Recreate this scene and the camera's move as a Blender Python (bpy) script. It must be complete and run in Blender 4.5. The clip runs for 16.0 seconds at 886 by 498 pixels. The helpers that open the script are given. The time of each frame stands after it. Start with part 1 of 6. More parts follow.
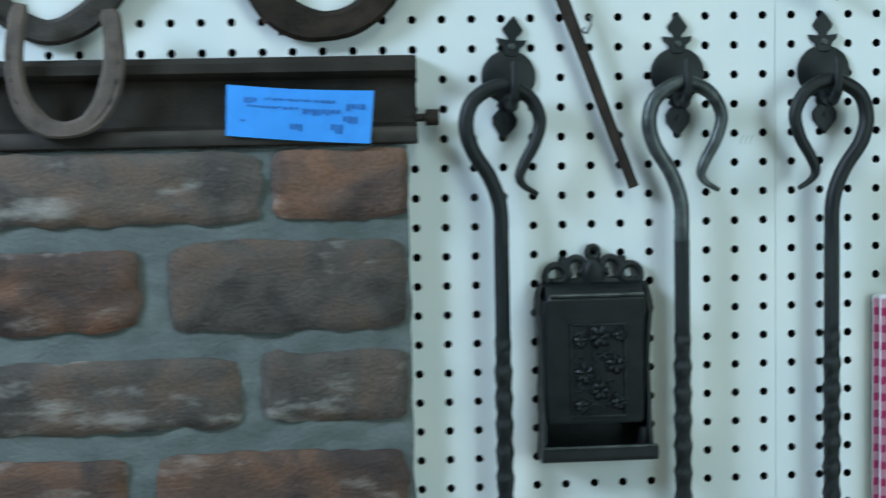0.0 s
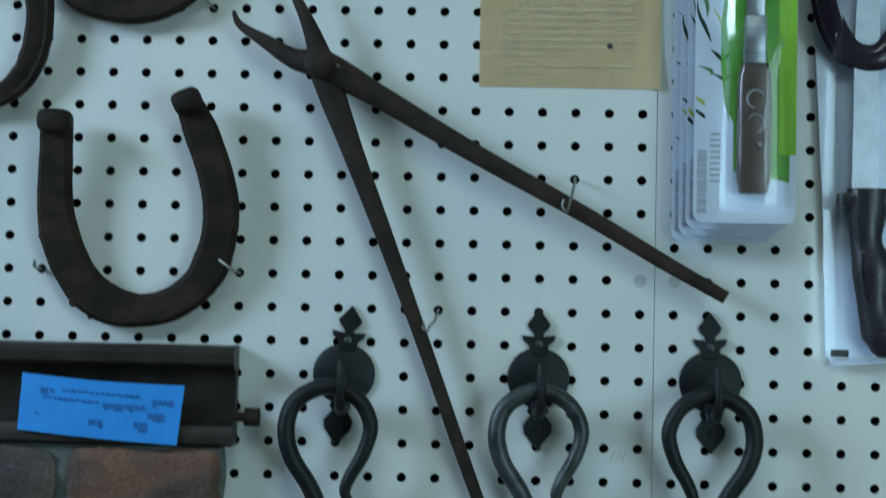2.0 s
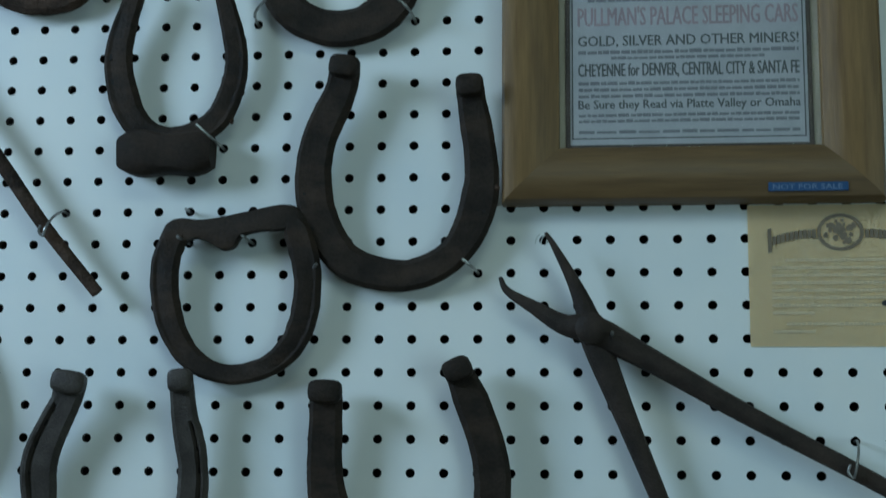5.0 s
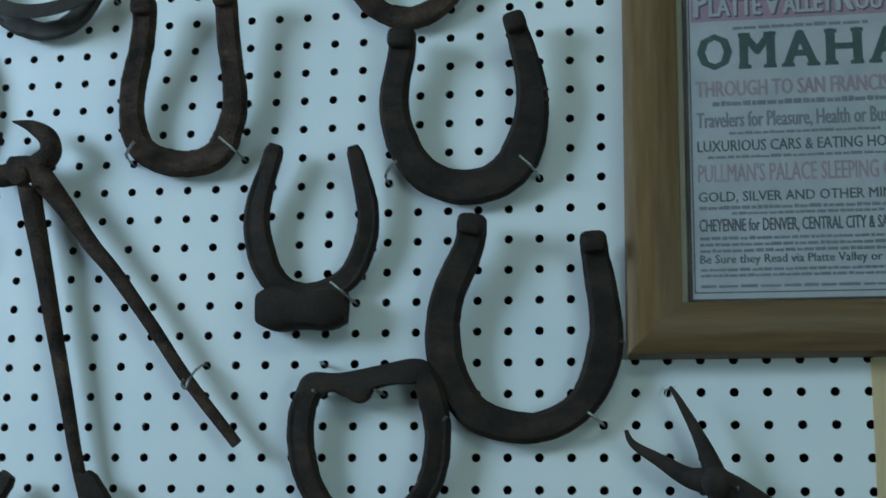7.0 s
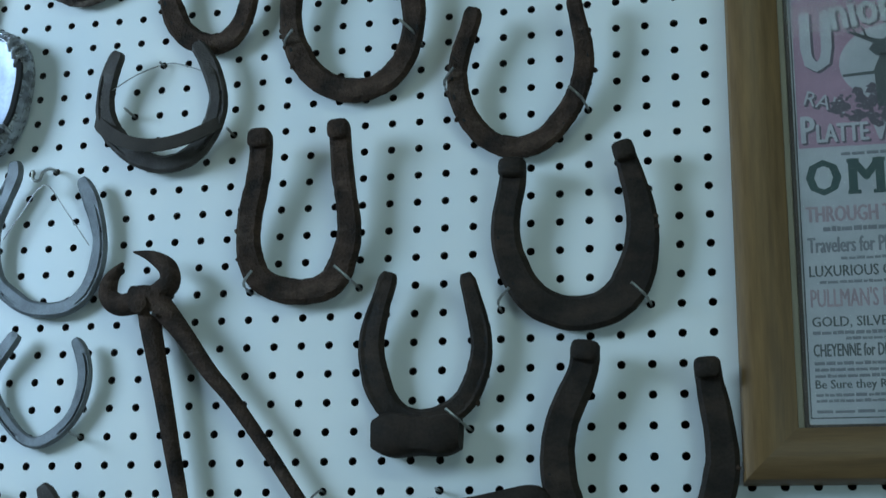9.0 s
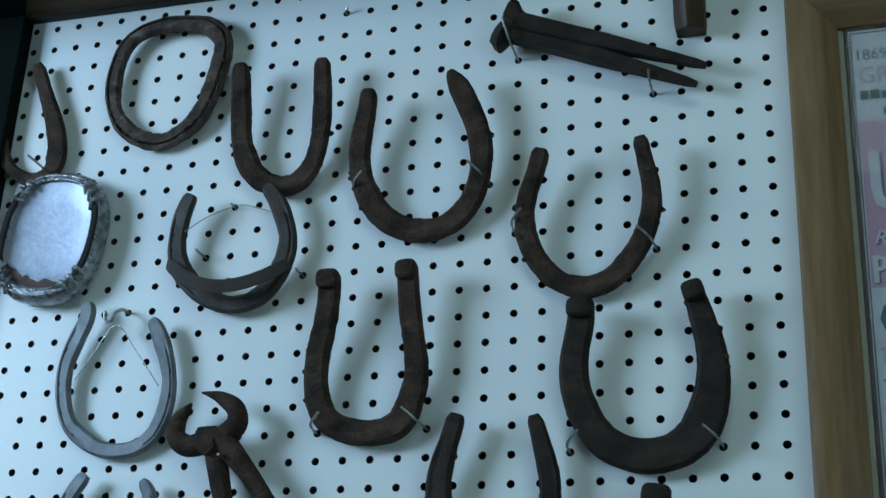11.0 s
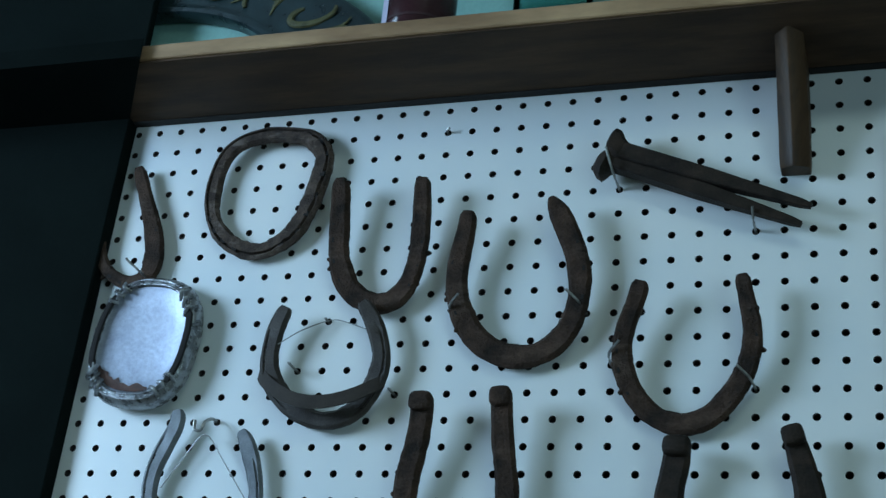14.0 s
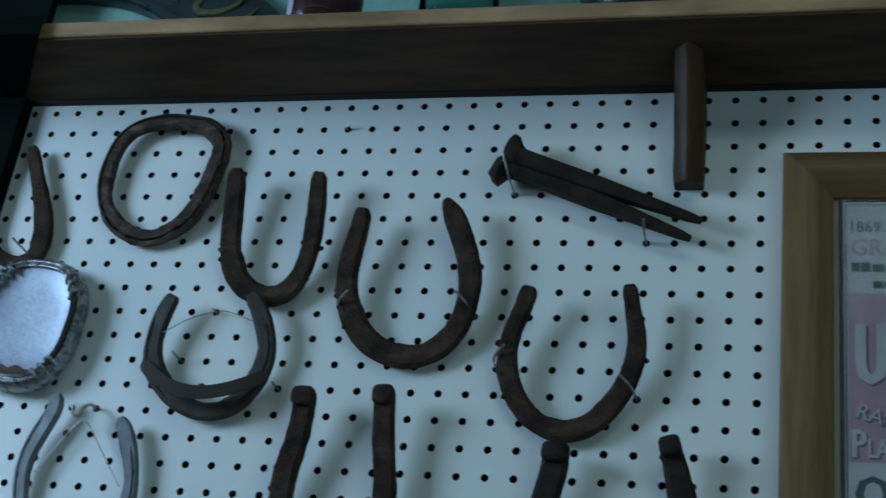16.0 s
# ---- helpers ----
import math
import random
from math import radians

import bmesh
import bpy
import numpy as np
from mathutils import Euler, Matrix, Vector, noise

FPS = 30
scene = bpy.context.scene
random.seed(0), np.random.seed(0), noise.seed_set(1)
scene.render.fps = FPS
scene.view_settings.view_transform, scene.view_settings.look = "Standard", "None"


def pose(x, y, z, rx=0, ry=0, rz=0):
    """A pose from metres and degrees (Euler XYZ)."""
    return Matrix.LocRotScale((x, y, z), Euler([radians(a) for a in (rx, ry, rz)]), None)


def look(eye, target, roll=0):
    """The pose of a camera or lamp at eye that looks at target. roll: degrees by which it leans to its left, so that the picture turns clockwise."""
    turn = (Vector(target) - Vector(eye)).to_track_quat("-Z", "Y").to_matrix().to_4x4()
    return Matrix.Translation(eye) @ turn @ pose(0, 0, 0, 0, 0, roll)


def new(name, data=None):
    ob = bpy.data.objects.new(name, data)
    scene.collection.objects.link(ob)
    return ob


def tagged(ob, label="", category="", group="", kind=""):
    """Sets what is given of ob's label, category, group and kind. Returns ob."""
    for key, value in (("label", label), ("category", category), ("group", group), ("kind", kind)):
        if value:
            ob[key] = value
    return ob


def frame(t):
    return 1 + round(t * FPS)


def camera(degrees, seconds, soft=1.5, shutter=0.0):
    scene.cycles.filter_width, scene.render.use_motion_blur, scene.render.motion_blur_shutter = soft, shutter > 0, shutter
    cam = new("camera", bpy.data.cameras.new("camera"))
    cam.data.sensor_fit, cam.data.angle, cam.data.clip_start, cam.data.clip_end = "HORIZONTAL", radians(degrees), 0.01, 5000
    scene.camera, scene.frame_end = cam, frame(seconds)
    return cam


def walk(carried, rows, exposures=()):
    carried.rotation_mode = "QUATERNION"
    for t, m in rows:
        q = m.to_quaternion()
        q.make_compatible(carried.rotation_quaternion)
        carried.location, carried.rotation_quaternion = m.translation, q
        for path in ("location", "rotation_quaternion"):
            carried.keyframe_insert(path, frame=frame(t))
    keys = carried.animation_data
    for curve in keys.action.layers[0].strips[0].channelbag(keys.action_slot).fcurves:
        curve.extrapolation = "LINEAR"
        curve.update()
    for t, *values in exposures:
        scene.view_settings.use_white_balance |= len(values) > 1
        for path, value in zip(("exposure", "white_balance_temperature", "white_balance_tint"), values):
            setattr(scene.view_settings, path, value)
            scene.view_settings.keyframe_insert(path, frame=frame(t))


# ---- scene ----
cam = camera(34.10, 16.0, soft=1.4, shutter=0.5)
PATH = [
    (0, (-0.0742, -1.2393, -0.3521), (0.0035, -0.2454, -0.4308), -1.17),
    (0.5, (0.0565, -1.1712, -0.3580), (0.1062, -0.1750, -0.4292), -0.64),
    (1, (0.1305, -1.1205, -0.2845), (0.1863, -0.1246, -0.3563), 0.49),
    (1.5, (0.1868, -1.1030, -0.3138), (0.2092, -0.1034, -0.2935), 0.06),
    (2, (0.1845, -1.0983, -0.2513), (0.1576, -0.0995, -0.2113), 1.23),
    (2.5, (0.1444, -1.0849, -0.2381), (0.1162, -0.0886, -0.1562), 0.00),
    (3, (0.1171, -1.0771, -0.2231), (0.0774, -0.0835, -0.1174), 0.09),
    (3.5, (0.1266, -1.0842, -0.2037), (0.0546, -0.0927, -0.0956), 0.55),
    (4, (0.1249, -1.0894, -0.2028), (0.0368, -0.1010, -0.0791), 0.81),
    (4.5, (0.1038, -1.0865, -0.1992), (-0.0016, -0.1020, -0.0584), 0.40),
    (5, (0.0606, -1.0984, -0.1838), (-0.0406, -0.1163, -0.0249), 0.45),
    (7.5, (0.0552, -1.1486, -0.1386), (-0.1428, -0.1981, 0.1009), 0.97),
    (8, (0.0460, -1.1504, -0.1471), (-0.1640, -0.2087, 0.1156), 1.10),
    (8.5, (0.0403, -1.1570, -0.1390), (-0.1832, -0.2223, 0.1373), 1.28),
    (9, (0.0309, -1.1706, -0.1305), (-0.1964, -0.2410, 0.1597), 1.20),
    (11.5, (0.0390, -1.1650, -0.1187), (-0.2422, -0.2852, 0.2646), 2.09),
    (12, (0.0248, -1.2057, -0.0820), (-0.2530, -0.3205, 0.2910), 1.31),
    (12.5, (0.0205, -1.1953, -0.0950), (-0.2652, -0.3257, 0.3078), 3.02),
    (13, (0.0046, -1.1954, -0.0937), (-0.2825, -0.3324, 0.3219), 3.84),
    (13.5, (0.0069, -1.1936, -0.0934), (-0.2914, -0.3382, 0.3299), 4.99),
    (14, (-0.0003, -1.1905, -0.0912), (-0.3038, -0.3385, 0.3354), 5.96),
    (14.5, (-0.0170, -1.1935, -0.0907), (-0.3191, -0.3426, 0.3390), 7.09),
    (15, (-0.0086, -1.1908, -0.0954), (-0.3028, -0.3395, 0.3391), 7.76),
    (15.5, (-0.0012, -1.1866, -0.0923), (-0.2736, -0.3289, 0.3439), 7.82),
    (16, (0.0178, -1.1769, -0.0966), (-0.2284, -0.3128, 0.3424), 7.41),
]
EXPOSURES = [(0, 0.62, 6850, 16), (0.5, 0.52, 6800, 16), (1, 0.27, 6700, 15), (1.5, 0.0, 6600, 13), (2.5, -0.28, 6500, 11), (3.5, -0.40, 6500, 10), (5, -0.44, 6500, 10), (9, -0.45, 6350, 10), (12, -0.56, 6150, 10), (14.5, -0.56, 6120, 10), (15.2, -0.61, 6120, 10), (15.6, -0.74, 6120, 10), (16, -1.03, 6120, 10)]
WINDOW_W, FILL_W, TUBE_W = 39, 23, 10.5
walk(cam, [(t, look(eye, target, roll)) for t, eye, target, roll in PATH], EXPOSURES)

S = 0.0254          # one inch: the pitch of the pegboard's holes


def P(i, j, d=0.0):
    """A place on the wall: inches to the right, inches up, inches out from the board's face."""
    return Vector((i * S, -d * S, j * S))


# ---- light ----
world = bpy.data.worlds.new("sky")
scene.world = world
world.use_nodes = True
wn = world.node_tree
sky = wn.nodes.new("ShaderNodeTexSky")
sky.sky_type, sky.sun_disc = "NISHITA", False
sky.sun_elevation, sky.sun_rotation = radians(35), radians(200)
wn.links.new(sky.outputs[0], wn.nodes["Background"].inputs[0])
wn.nodes["Background"].inputs[1].default_value = 0.1


def area_lamp(name, eye, target, sx, sy, watts, colour):
    d = bpy.data.lights.new(name, "AREA")
    d.shape, d.size, d.size_y, d.energy, d.color = "RECTANGLE", sx, sy, watts, colour
    ob = new(name, d)
    ob.matrix_world = look(eye, target)
    return ob


# daylight through the side window, an added fill, and a tube lamp under the ceiling
area_lamp("window_light", (-1.88, -1.02, 0.64), (-0.4, 0.0, 0.3), 0.6, 0.62, WINDOW_W, (0.51, 0.76, 1.0))
# unseen lamp added to lift the lower right of the board
area_lamp("fill_light", (2.0, -2.4, -0.4), (0.3, 0.0, -0.45), 1.0, 1.6, FILL_W, (0.60, 0.92, 1.0))
area_lamp("tube_light", (0.3, -1.75, 1.36), (0.3, -1.55, 0.0), 1.2, 0.5, TUBE_W, (0.76, 1.0, 0.90))



# ---- materials ----
def mat(name, base, rough=0.6, metal=0.0, var=0.25, scale=120.0, fine=900.0, bump=0.15, dark=None, island=0.0, spec=0.5, patch=0.5, rvar=0.12):
    m = bpy.data.materials.new(name)
    m.use_nodes = True
    t = m.node_tree
    b = t.nodes["Principled BSDF"]
    co = t.nodes.new("ShaderNodeTexCoord")
    n1, n2 = t.nodes.new("ShaderNodeTexNoise"), t.nodes.new("ShaderNodeTexNoise")
    n1.inputs["Scale"].default_value, n1.inputs["Detail"].default_value = scale, 5
    n2.inputs["Scale"].default_value, n2.inputs["Detail"].default_value = fine, 3
    for n in (n1, n2):
        t.links.new(co.outputs["Object"], n.inputs["Vector"])
    other = dark or tuple(c * (1 - 2 * var) for c in base)
    ramp = t.nodes.new("ShaderNodeValToRGB")
    ramp.color_ramp.elements[0].position, ramp.color_ramp.elements[1].position = patch - 0.17, patch + 0.17
    ramp.color_ramp.elements[0].color, ramp.color_ramp.elements[1].color = (*other, 1), (*base, 1)
    t.links.new(n1.outputs["Fac"], ramp.inputs["Fac"])
    mix = t.nodes.new("ShaderNodeMix")
    mix.data_type, mix.blend_type = "RGBA", "OVERLAY"
    mix.inputs[0].default_value = min(1.0, var * 1.2)
    t.links.new(ramp.outputs["Color"], mix.inputs[6])
    t.links.new(n2.outputs["Fac"], mix.inputs[7])
    out = mix.outputs[2]
    if island:
        info = t.nodes.new("ShaderNodeObjectInfo")
        hsv = t.nodes.new("ShaderNodeHueSaturation")
        mr = t.nodes.new("ShaderNodeMapRange")
        mr.inputs[3].default_value, mr.inputs[4].default_value = 1 - island, 1 + island
        t.links.new(info.outputs["Random"], mr.inputs[0])
        t.links.new(mr.outputs[0], hsv.inputs["Value"])
        t.links.new(out, hsv.inputs["Color"])
        out = hsv.outputs[0]
    t.links.new(out, b.inputs["Base Color"])
    rr = t.nodes.new("ShaderNodeMapRange")
    rr.inputs[3].default_value, rr.inputs[4].default_value = max(0.02, rough - rvar), min(1.0, rough + rvar)
    t.links.new(n1.outputs["Fac"], rr.inputs[0])
    t.links.new(rr.outputs[0], b.inputs["Roughness"])
    b.inputs["Metallic"].default_value = metal
    b.inputs["Specular IOR Level"].default_value = spec
    if bump:
        add = t.nodes.new("ShaderNodeMath")
        add.operation = "ADD"
        t.links.new(n1.outputs["Fac"], add.inputs[0])
        t.links.new(n2.outputs["Fac"], add.inputs[1])
        bp = t.nodes.new("ShaderNodeBump")
        bp.inputs["Strength"].default_value, bp.inputs["Distance"].default_value = bump, 0.002
        t.links.new(add.outputs[0], bp.inputs["Height"])
        t.links.new(bp.outputs[0], b.inputs["Normal"])
    return m


def streaked(name, base, dark, along, rough=0.5, scale=14.0, stretch=14.0, bump=0.1):
    """Wood: noise drawn out along one axis (0, 1, 2)."""
    m = mat(name, base, rough, 0, 0.18, scale, 500, bump, dark)
    t = m.node_tree
    mp = t.nodes.new("ShaderNodeMapping")
    sc = [stretch] * 3
    sc[along] = 1.0
    mp.inputs["Scale"].default_value = sc
    co = next(n for n in t.nodes if n.type == "TEX_COORD")
    t.links.new(co.outputs["Object"], mp.inputs["Vector"])
    for n in t.nodes:
        if n.type == "TEX_NOISE":
            t.links.new(mp.outputs[0], n.inputs["Vector"])
            n.inputs["Scale"].default_value = scale if n.inputs["Scale"].default_value < 300 else 60
    return m


M_BOARD = mat("white_hardboard", (0.81, 0.82, 0.80), 0.42, 0, 0.03, 7, 700, 0.02, (0.715, 0.765, 0.785))
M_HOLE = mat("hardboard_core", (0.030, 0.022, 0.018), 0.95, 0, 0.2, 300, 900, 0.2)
# sheet behind the holes, with the cavity's shade put into its colour
M_CAVITY = mat("painted_cavity_shade", (0.03, 0.03, 0.032), 0.95, 0, 0.1, 20, 200, 0.1)
M_IRON = mat("dark_forged_iron", (0.033, 0.0235, 0.0175), 0.66, 0.0, 0.38, 48, 420, 0.4, (0.0155, 0.0115, 0.0092), spec=0.16)
M_TONG = mat("brown_forged_iron", (0.047, 0.033, 0.026), 0.64, 0.05, 0.3, 45, 500, 0.4, (0.022, 0.0165, 0.014), spec=0.22)
M_RUST = mat("brown_rusted_iron", (0.070, 0.044, 0.032), 0.85, 0.0, 0.45, 48, 420, 1.0, (0.023, 0.0172, 0.0142), spec=0.1)
M_GREY = mat("worn_grey_steel", (0.062, 0.052, 0.045), 0.55, 0.15, 0.35, 50, 600, 0.35, (0.031, 0.025, 0.021), spec=0.3)
M_STRAP = mat("dull_brown_steel", (0.046, 0.036, 0.029), 0.6, 0.05, 0.25, 50, 600, 0.2, (0.028, 0.022, 0.018), spec=0.3)
M_ALU = mat("scuffed_aluminium", (0.19, 0.205, 0.22), 0.5, 0.4, 0.25, 60, 700, 0.3, (0.115, 0.125, 0.135))
M_CRUST = mat("crusted_old_iron", (0.100, 0.072, 0.057), 0.85, 0.05, 0.45, 80, 500, 1.0, (0.040, 0.030, 0.025), spec=0.2)
M_TIN = mat("pitted_tin_plate", (0.36, 0.39, 0.47), 0.42, 0.40, 0.24, 60, 260, 0.10, (0.29, 0.32, 0.40), patch=0.42)
M_STAINED = mat("red_brown_rust_film", (0.12, 0.062, 0.048), 0.6, 0.0, 0.3, 70, 400, 0.15, (0.06, 0.034, 0.03), spec=0.3)
M_SILVER = mat("tarnished_silver_rim", (0.40, 0.41, 0.43), 0.28, 0.7, 0.35, 110, 600, 0.4, (0.12, 0.12, 0.12), patch=0.46)
M_WIRE = mat("dull_wire", (0.30, 0.30, 0.29), 0.4, 0.8, 0.2, 300, 900, 0.1)
M_PEG = mat("zinc_wire", (0.42, 0.42, 0.40), 0.35, 0.9, 0.2, 300, 900, 0.1)
M_BLACK = mat("black_painted_iron", (0.012, 0.0155, 0.0165), 0.42, 0.1, 0.2, 90, 900, 0.25, (0.008, 0.010, 0.011), rvar=0.08, spec=0.36)
# near-black for nail holes and rim slits, their shade put into the colour
M_NEARBLACK = mat("near_black_fill", (0.012, 0.010, 0.009), 0.95, 0, 0.1, 300, 900, 0.0)
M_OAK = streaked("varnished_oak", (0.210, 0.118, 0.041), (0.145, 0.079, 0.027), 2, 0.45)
# same oak for the rails, grain across; the darker tone is painted in
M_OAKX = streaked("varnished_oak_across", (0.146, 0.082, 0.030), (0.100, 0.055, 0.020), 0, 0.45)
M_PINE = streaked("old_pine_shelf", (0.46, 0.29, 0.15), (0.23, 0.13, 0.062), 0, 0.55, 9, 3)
# darker copy of the shelf pine: the underside's shade is in the colour
M_UNDERSHADE = streaked("shaded_pine_underside", (0.100, 0.060, 0.036), (0.048, 0.029, 0.018), 0, 0.6, 8, 5)
M_UNDERSHADE.node_tree.nodes["Principled BSDF"].inputs["Specular IOR Level"].default_value = 0.12
M_BRKT = streaked("stained_bracket_wood", (0.082, 0.044, 0.020), (0.032, 0.018, 0.009), 2, 0.5, 5, 9)
M_BRKT.node_tree.nodes["Principled BSDF"].inputs["Specular IOR Level"].default_value = 0.25
M_MORTAR = mat("grey_mortar", (0.122, 0.142, 0.139), 0.95, 0, 0.15, 30, 300, 0.6, (0.090, 0.106, 0.103))


def brick_clay(name, dark, mid, red):
    """Fired clay: three tones in cloudy patches under a coarse grain."""
    m = mat(name, mid, 0.72, 0, 0.4, 45, 320, 0.7, dark, island=0.15)
    t = m.node_tree
    ramp = next(n for n in t.nodes if n.type == "VALTORGB")
    cloud = t.nodes.new("ShaderNodeTexNoise")
    cloud.inputs["Scale"].default_value, cloud.inputs["Detail"].default_value, cloud.inputs["Distortion"].default_value = 17, 4, 0.8
    co = next(n for n in t.nodes if n.type == "TEX_COORD")
    t.links.new(co.outputs["Object"], cloud.inputs["Vector"])
    t.links.new(cloud.outputs["Fac"], ramp.inputs["Fac"])
    r = ramp.color_ramp
    r.elements[0].position, r.elements[1].position = 0.36, 0.66
    r.elements[1].color = (*red, 1)
    r.elements.new(0.5).color = (*mid, 1)
    return m


M_BRICK = brick_clay("old_red_brick", (0.050, 0.031, 0.028), (0.102, 0.058, 0.043), (0.185, 0.086, 0.052))
M_BRICKG = brick_clay("greyed_brick", (0.046, 0.037, 0.034), (0.086, 0.068, 0.058), (0.132, 0.083, 0.060))


def bloomed(m, colour, scale, low, high, amount):
    """Lays pale lime bloom in loose smears over a material."""
    t = m.node_tree
    b = t.nodes["Principled BSDF"]
    src = b.inputs["Base Color"].links[0].from_socket
    co = next(n for n in t.nodes if n.type == "TEX_COORD")
    mp = t.nodes.new("ShaderNodeMapping")
    mp.inputs["Scale"].default_value = (0.6, 1.0, 1.5)
    t.links.new(co.outputs["Object"], mp.inputs["Vector"])
    n = t.nodes.new("ShaderNodeTexNoise")
    n.inputs["Scale"].default_value, n.inputs["Detail"].default_value, n.inputs["Roughness"].default_value = scale, 7, 0.62
    t.links.new(mp.outputs[0], n.inputs["Vector"])
    r = t.nodes.new("ShaderNodeMapRange")
    r.inputs[1].default_value, r.inputs[2].default_value, r.inputs[4].default_value = low, high, amount
    t.links.new(n.outputs["Fac"], r.inputs[0])
    x = t.nodes.new("ShaderNodeMix")
    x.data_type = "RGBA"
    x.inputs[7].default_value = (*colour, 1)
    t.links.new(r.outputs[0], x.inputs[0])
    t.links.new(src, x.inputs[6])
    t.links.new(x.outputs[2], b.inputs["Base Color"])


bloomed(M_BRICK, (0.40, 0.33, 0.29), 24, 0.56, 0.70, 0.55)
bloomed(M_BRICKG, (0.42, 0.39, 0.36), 22, 0.56, 0.70, 0.6)
bloomed(M_MORTAR, (0.215, 0.24, 0.232), 9, 0.45, 0.7, 0.6)
bloomed(M_IRON, (0.070, 0.044, 0.030), 34, 0.52, 0.70, 0.45)
bloomed(M_RUST, (0.120, 0.084, 0.064), 40, 0.54, 0.70, 0.5)
bloomed(M_CRUST, (0.26, 0.215, 0.185), 60, 0.55, 0.68, 0.5)
M_BROWN = mat("dull_brown_iron", (0.150, 0.112, 0.092), 0.75, 0.05, 0.25, 60, 700, 0.4, (0.085, 0.064, 0.054))
# worn crook and screws, and the match holder's painted highlights
M_WORN_GLINT = mat("worn_and_glint_iron", (0.10, 0.115, 0.115), 0.38, 0.5, 0.25, 70, 800, 0.2, (0.03, 0.036, 0.037))
M_TAG = mat("bright_blue_card", (0.025, 0.33, 0.92), 0.55, 0, 0.05, 60, 500, 0.05)
M_INK = mat("dark_blue_ink", (0.014, 0.15, 0.50), 0.7, 0, 0.05, 60, 500, 0)
M_PAPER = mat("yellowed_paper", (0.93, 0.765, 0.50), 0.85, 0, 0.06, 30, 500, 0.03, (0.88, 0.71, 0.45))
M_PINK = mat("brown_print", (0.70, 0.555, 0.36), 0.85, 0, 0.1, 100, 600, 0)
M_PRINT = mat("black_print", (0.04, 0.046, 0.046), 0.8, 0, 0.1, 200, 600, 0)
M_POSTER = mat("aged_poster_paper", (0.205, 0.21, 0.215), 0.75, 0, 0.1, 40, 700, 0.04, (0.17, 0.175, 0.183))
M_ROSE = mat("faded_rose_print", (0.185, 0.112, 0.145), 0.8, 0, 0.1, 40, 600, 0.03, (0.15, 0.092, 0.12))
M_ROSET = mat("rose_lettering", (0.172, 0.128, 0.142), 0.8, 0, 0.1, 60, 600, 0)
M_GREENT = mat("dark_green_lettering", (0.018, 0.040, 0.036), 0.8, 0, 0.1, 60, 600, 0)
M_GREYT = mat("grey_small_print", (0.092, 0.097, 0.105), 0.8, 0, 0.1, 60, 600, 0)
M_MATW = mat("cream_mount", (0.33, 0.30, 0.235), 0.8, 0, 0.05, 50, 500, 0.03)
M_LABEL = mat("blue_embossed_tape", (0.018, 0.075, 0.19), 0.35, 0, 0.05, 100, 600, 0)
M_WHITE = mat("white_card", (0.80, 0.82, 0.84), 0.5, 0, 0.04, 40, 500, 0.03)
M_CARDB = mat("pale_blue_card", (0.62, 0.70, 0.84), 0.4, 0, 0.05, 40, 500, 0.03)
M_GREEN = mat("leaf_green_card", (0.085, 0.30, 0.035), 0.38, 0, 0.08, 30, 500, 0.03, (0.07, 0.26, 0.03))
M_LIMEG = mat("lime_green_edge", (0.22, 0.48, 0.03), 0.4, 0, 0.05, 30, 500, 0.02)
M_PALEP = mat("pale_grey_print", (0.30, 0.33, 0.40), 0.6, 0, 0.1, 60, 500, 0)
M_LEAF = mat("grass_green_print", (0.10, 0.20, 0.09), 0.5, 0, 0.1, 60, 500, 0)
M_STEM = mat("yellow_green_print", (0.42, 0.46, 0.10), 0.5, 0, 0.1, 60, 500, 0)
M_YELLOW = mat("yellow_lettering", (0.74, 0.72, 0.03), 0.5, 0, 0.04, 100, 600, 0)
M_RED = mat("red_ribbon_print", (0.52, 0.02, 0.04), 0.4, 0, 0.05, 80, 500, 0)
M_CLOTHR = mat("red_gingham", (0.62, 0.05, 0.16), 0.9, 0, 0.1, 150, 900, 0.3)
M_CLOTHP = mat("pink_gingham", (0.76, 0.36, 0.46), 0.9, 0, 0.08, 150, 900, 0.3)
M_CLOTHW = mat("white_gingham", (0.80, 0.76, 0.80), 0.9, 0, 0.05, 150, 900, 0.3)
M_BROWNH = mat("brown_horn_handle", (0.085, 0.058, 0.05), 0.22, 0, 0.25, 80, 500, 0.2, (0.045, 0.032, 0.03))
M_PURPLE = mat("dark_rosewood_handle", (0.014, 0.009, 0.016), 0.15, 0, 0.2, 60, 500, 0.05)
M_SHEATH = mat("black_sheath", (0.014, 0.012, 0.018), 0.3, 0, 0.15, 60, 500, 0.1)
M_STEEL = mat("bright_steel", (0.34, 0.36, 0.40), 0.35, 0.8, 0.1, 60, 500, 0.05)
M_TEAL = mat("teal_painted_plaster", (0.26, 0.48, 0.42), 0.7, 0, 0.12, 12, 200, 0.2, (0.22, 0.41, 0.365))
M_WALL = mat("cream_painted_plaster", (0.36, 0.36, 0.34), 0.8, 0, 0.06, 5, 200, 0.1)
M_CEIL = mat("white_ceiling_paint", (0.50, 0.50, 0.49), 0.9, 0, 0.05, 5, 200, 0.1)
M_FLOOR = mat("worn_floor_boards", (0.20, 0.14, 0.09), 0.6, 0, 0.2, 8, 200, 0.2)
M_DARK = mat("black_cabinet_paint", (0.0060, 0.0092, 0.0084), 0.95, 0, 0.15, 12, 200, 0.05, spec=0.03)
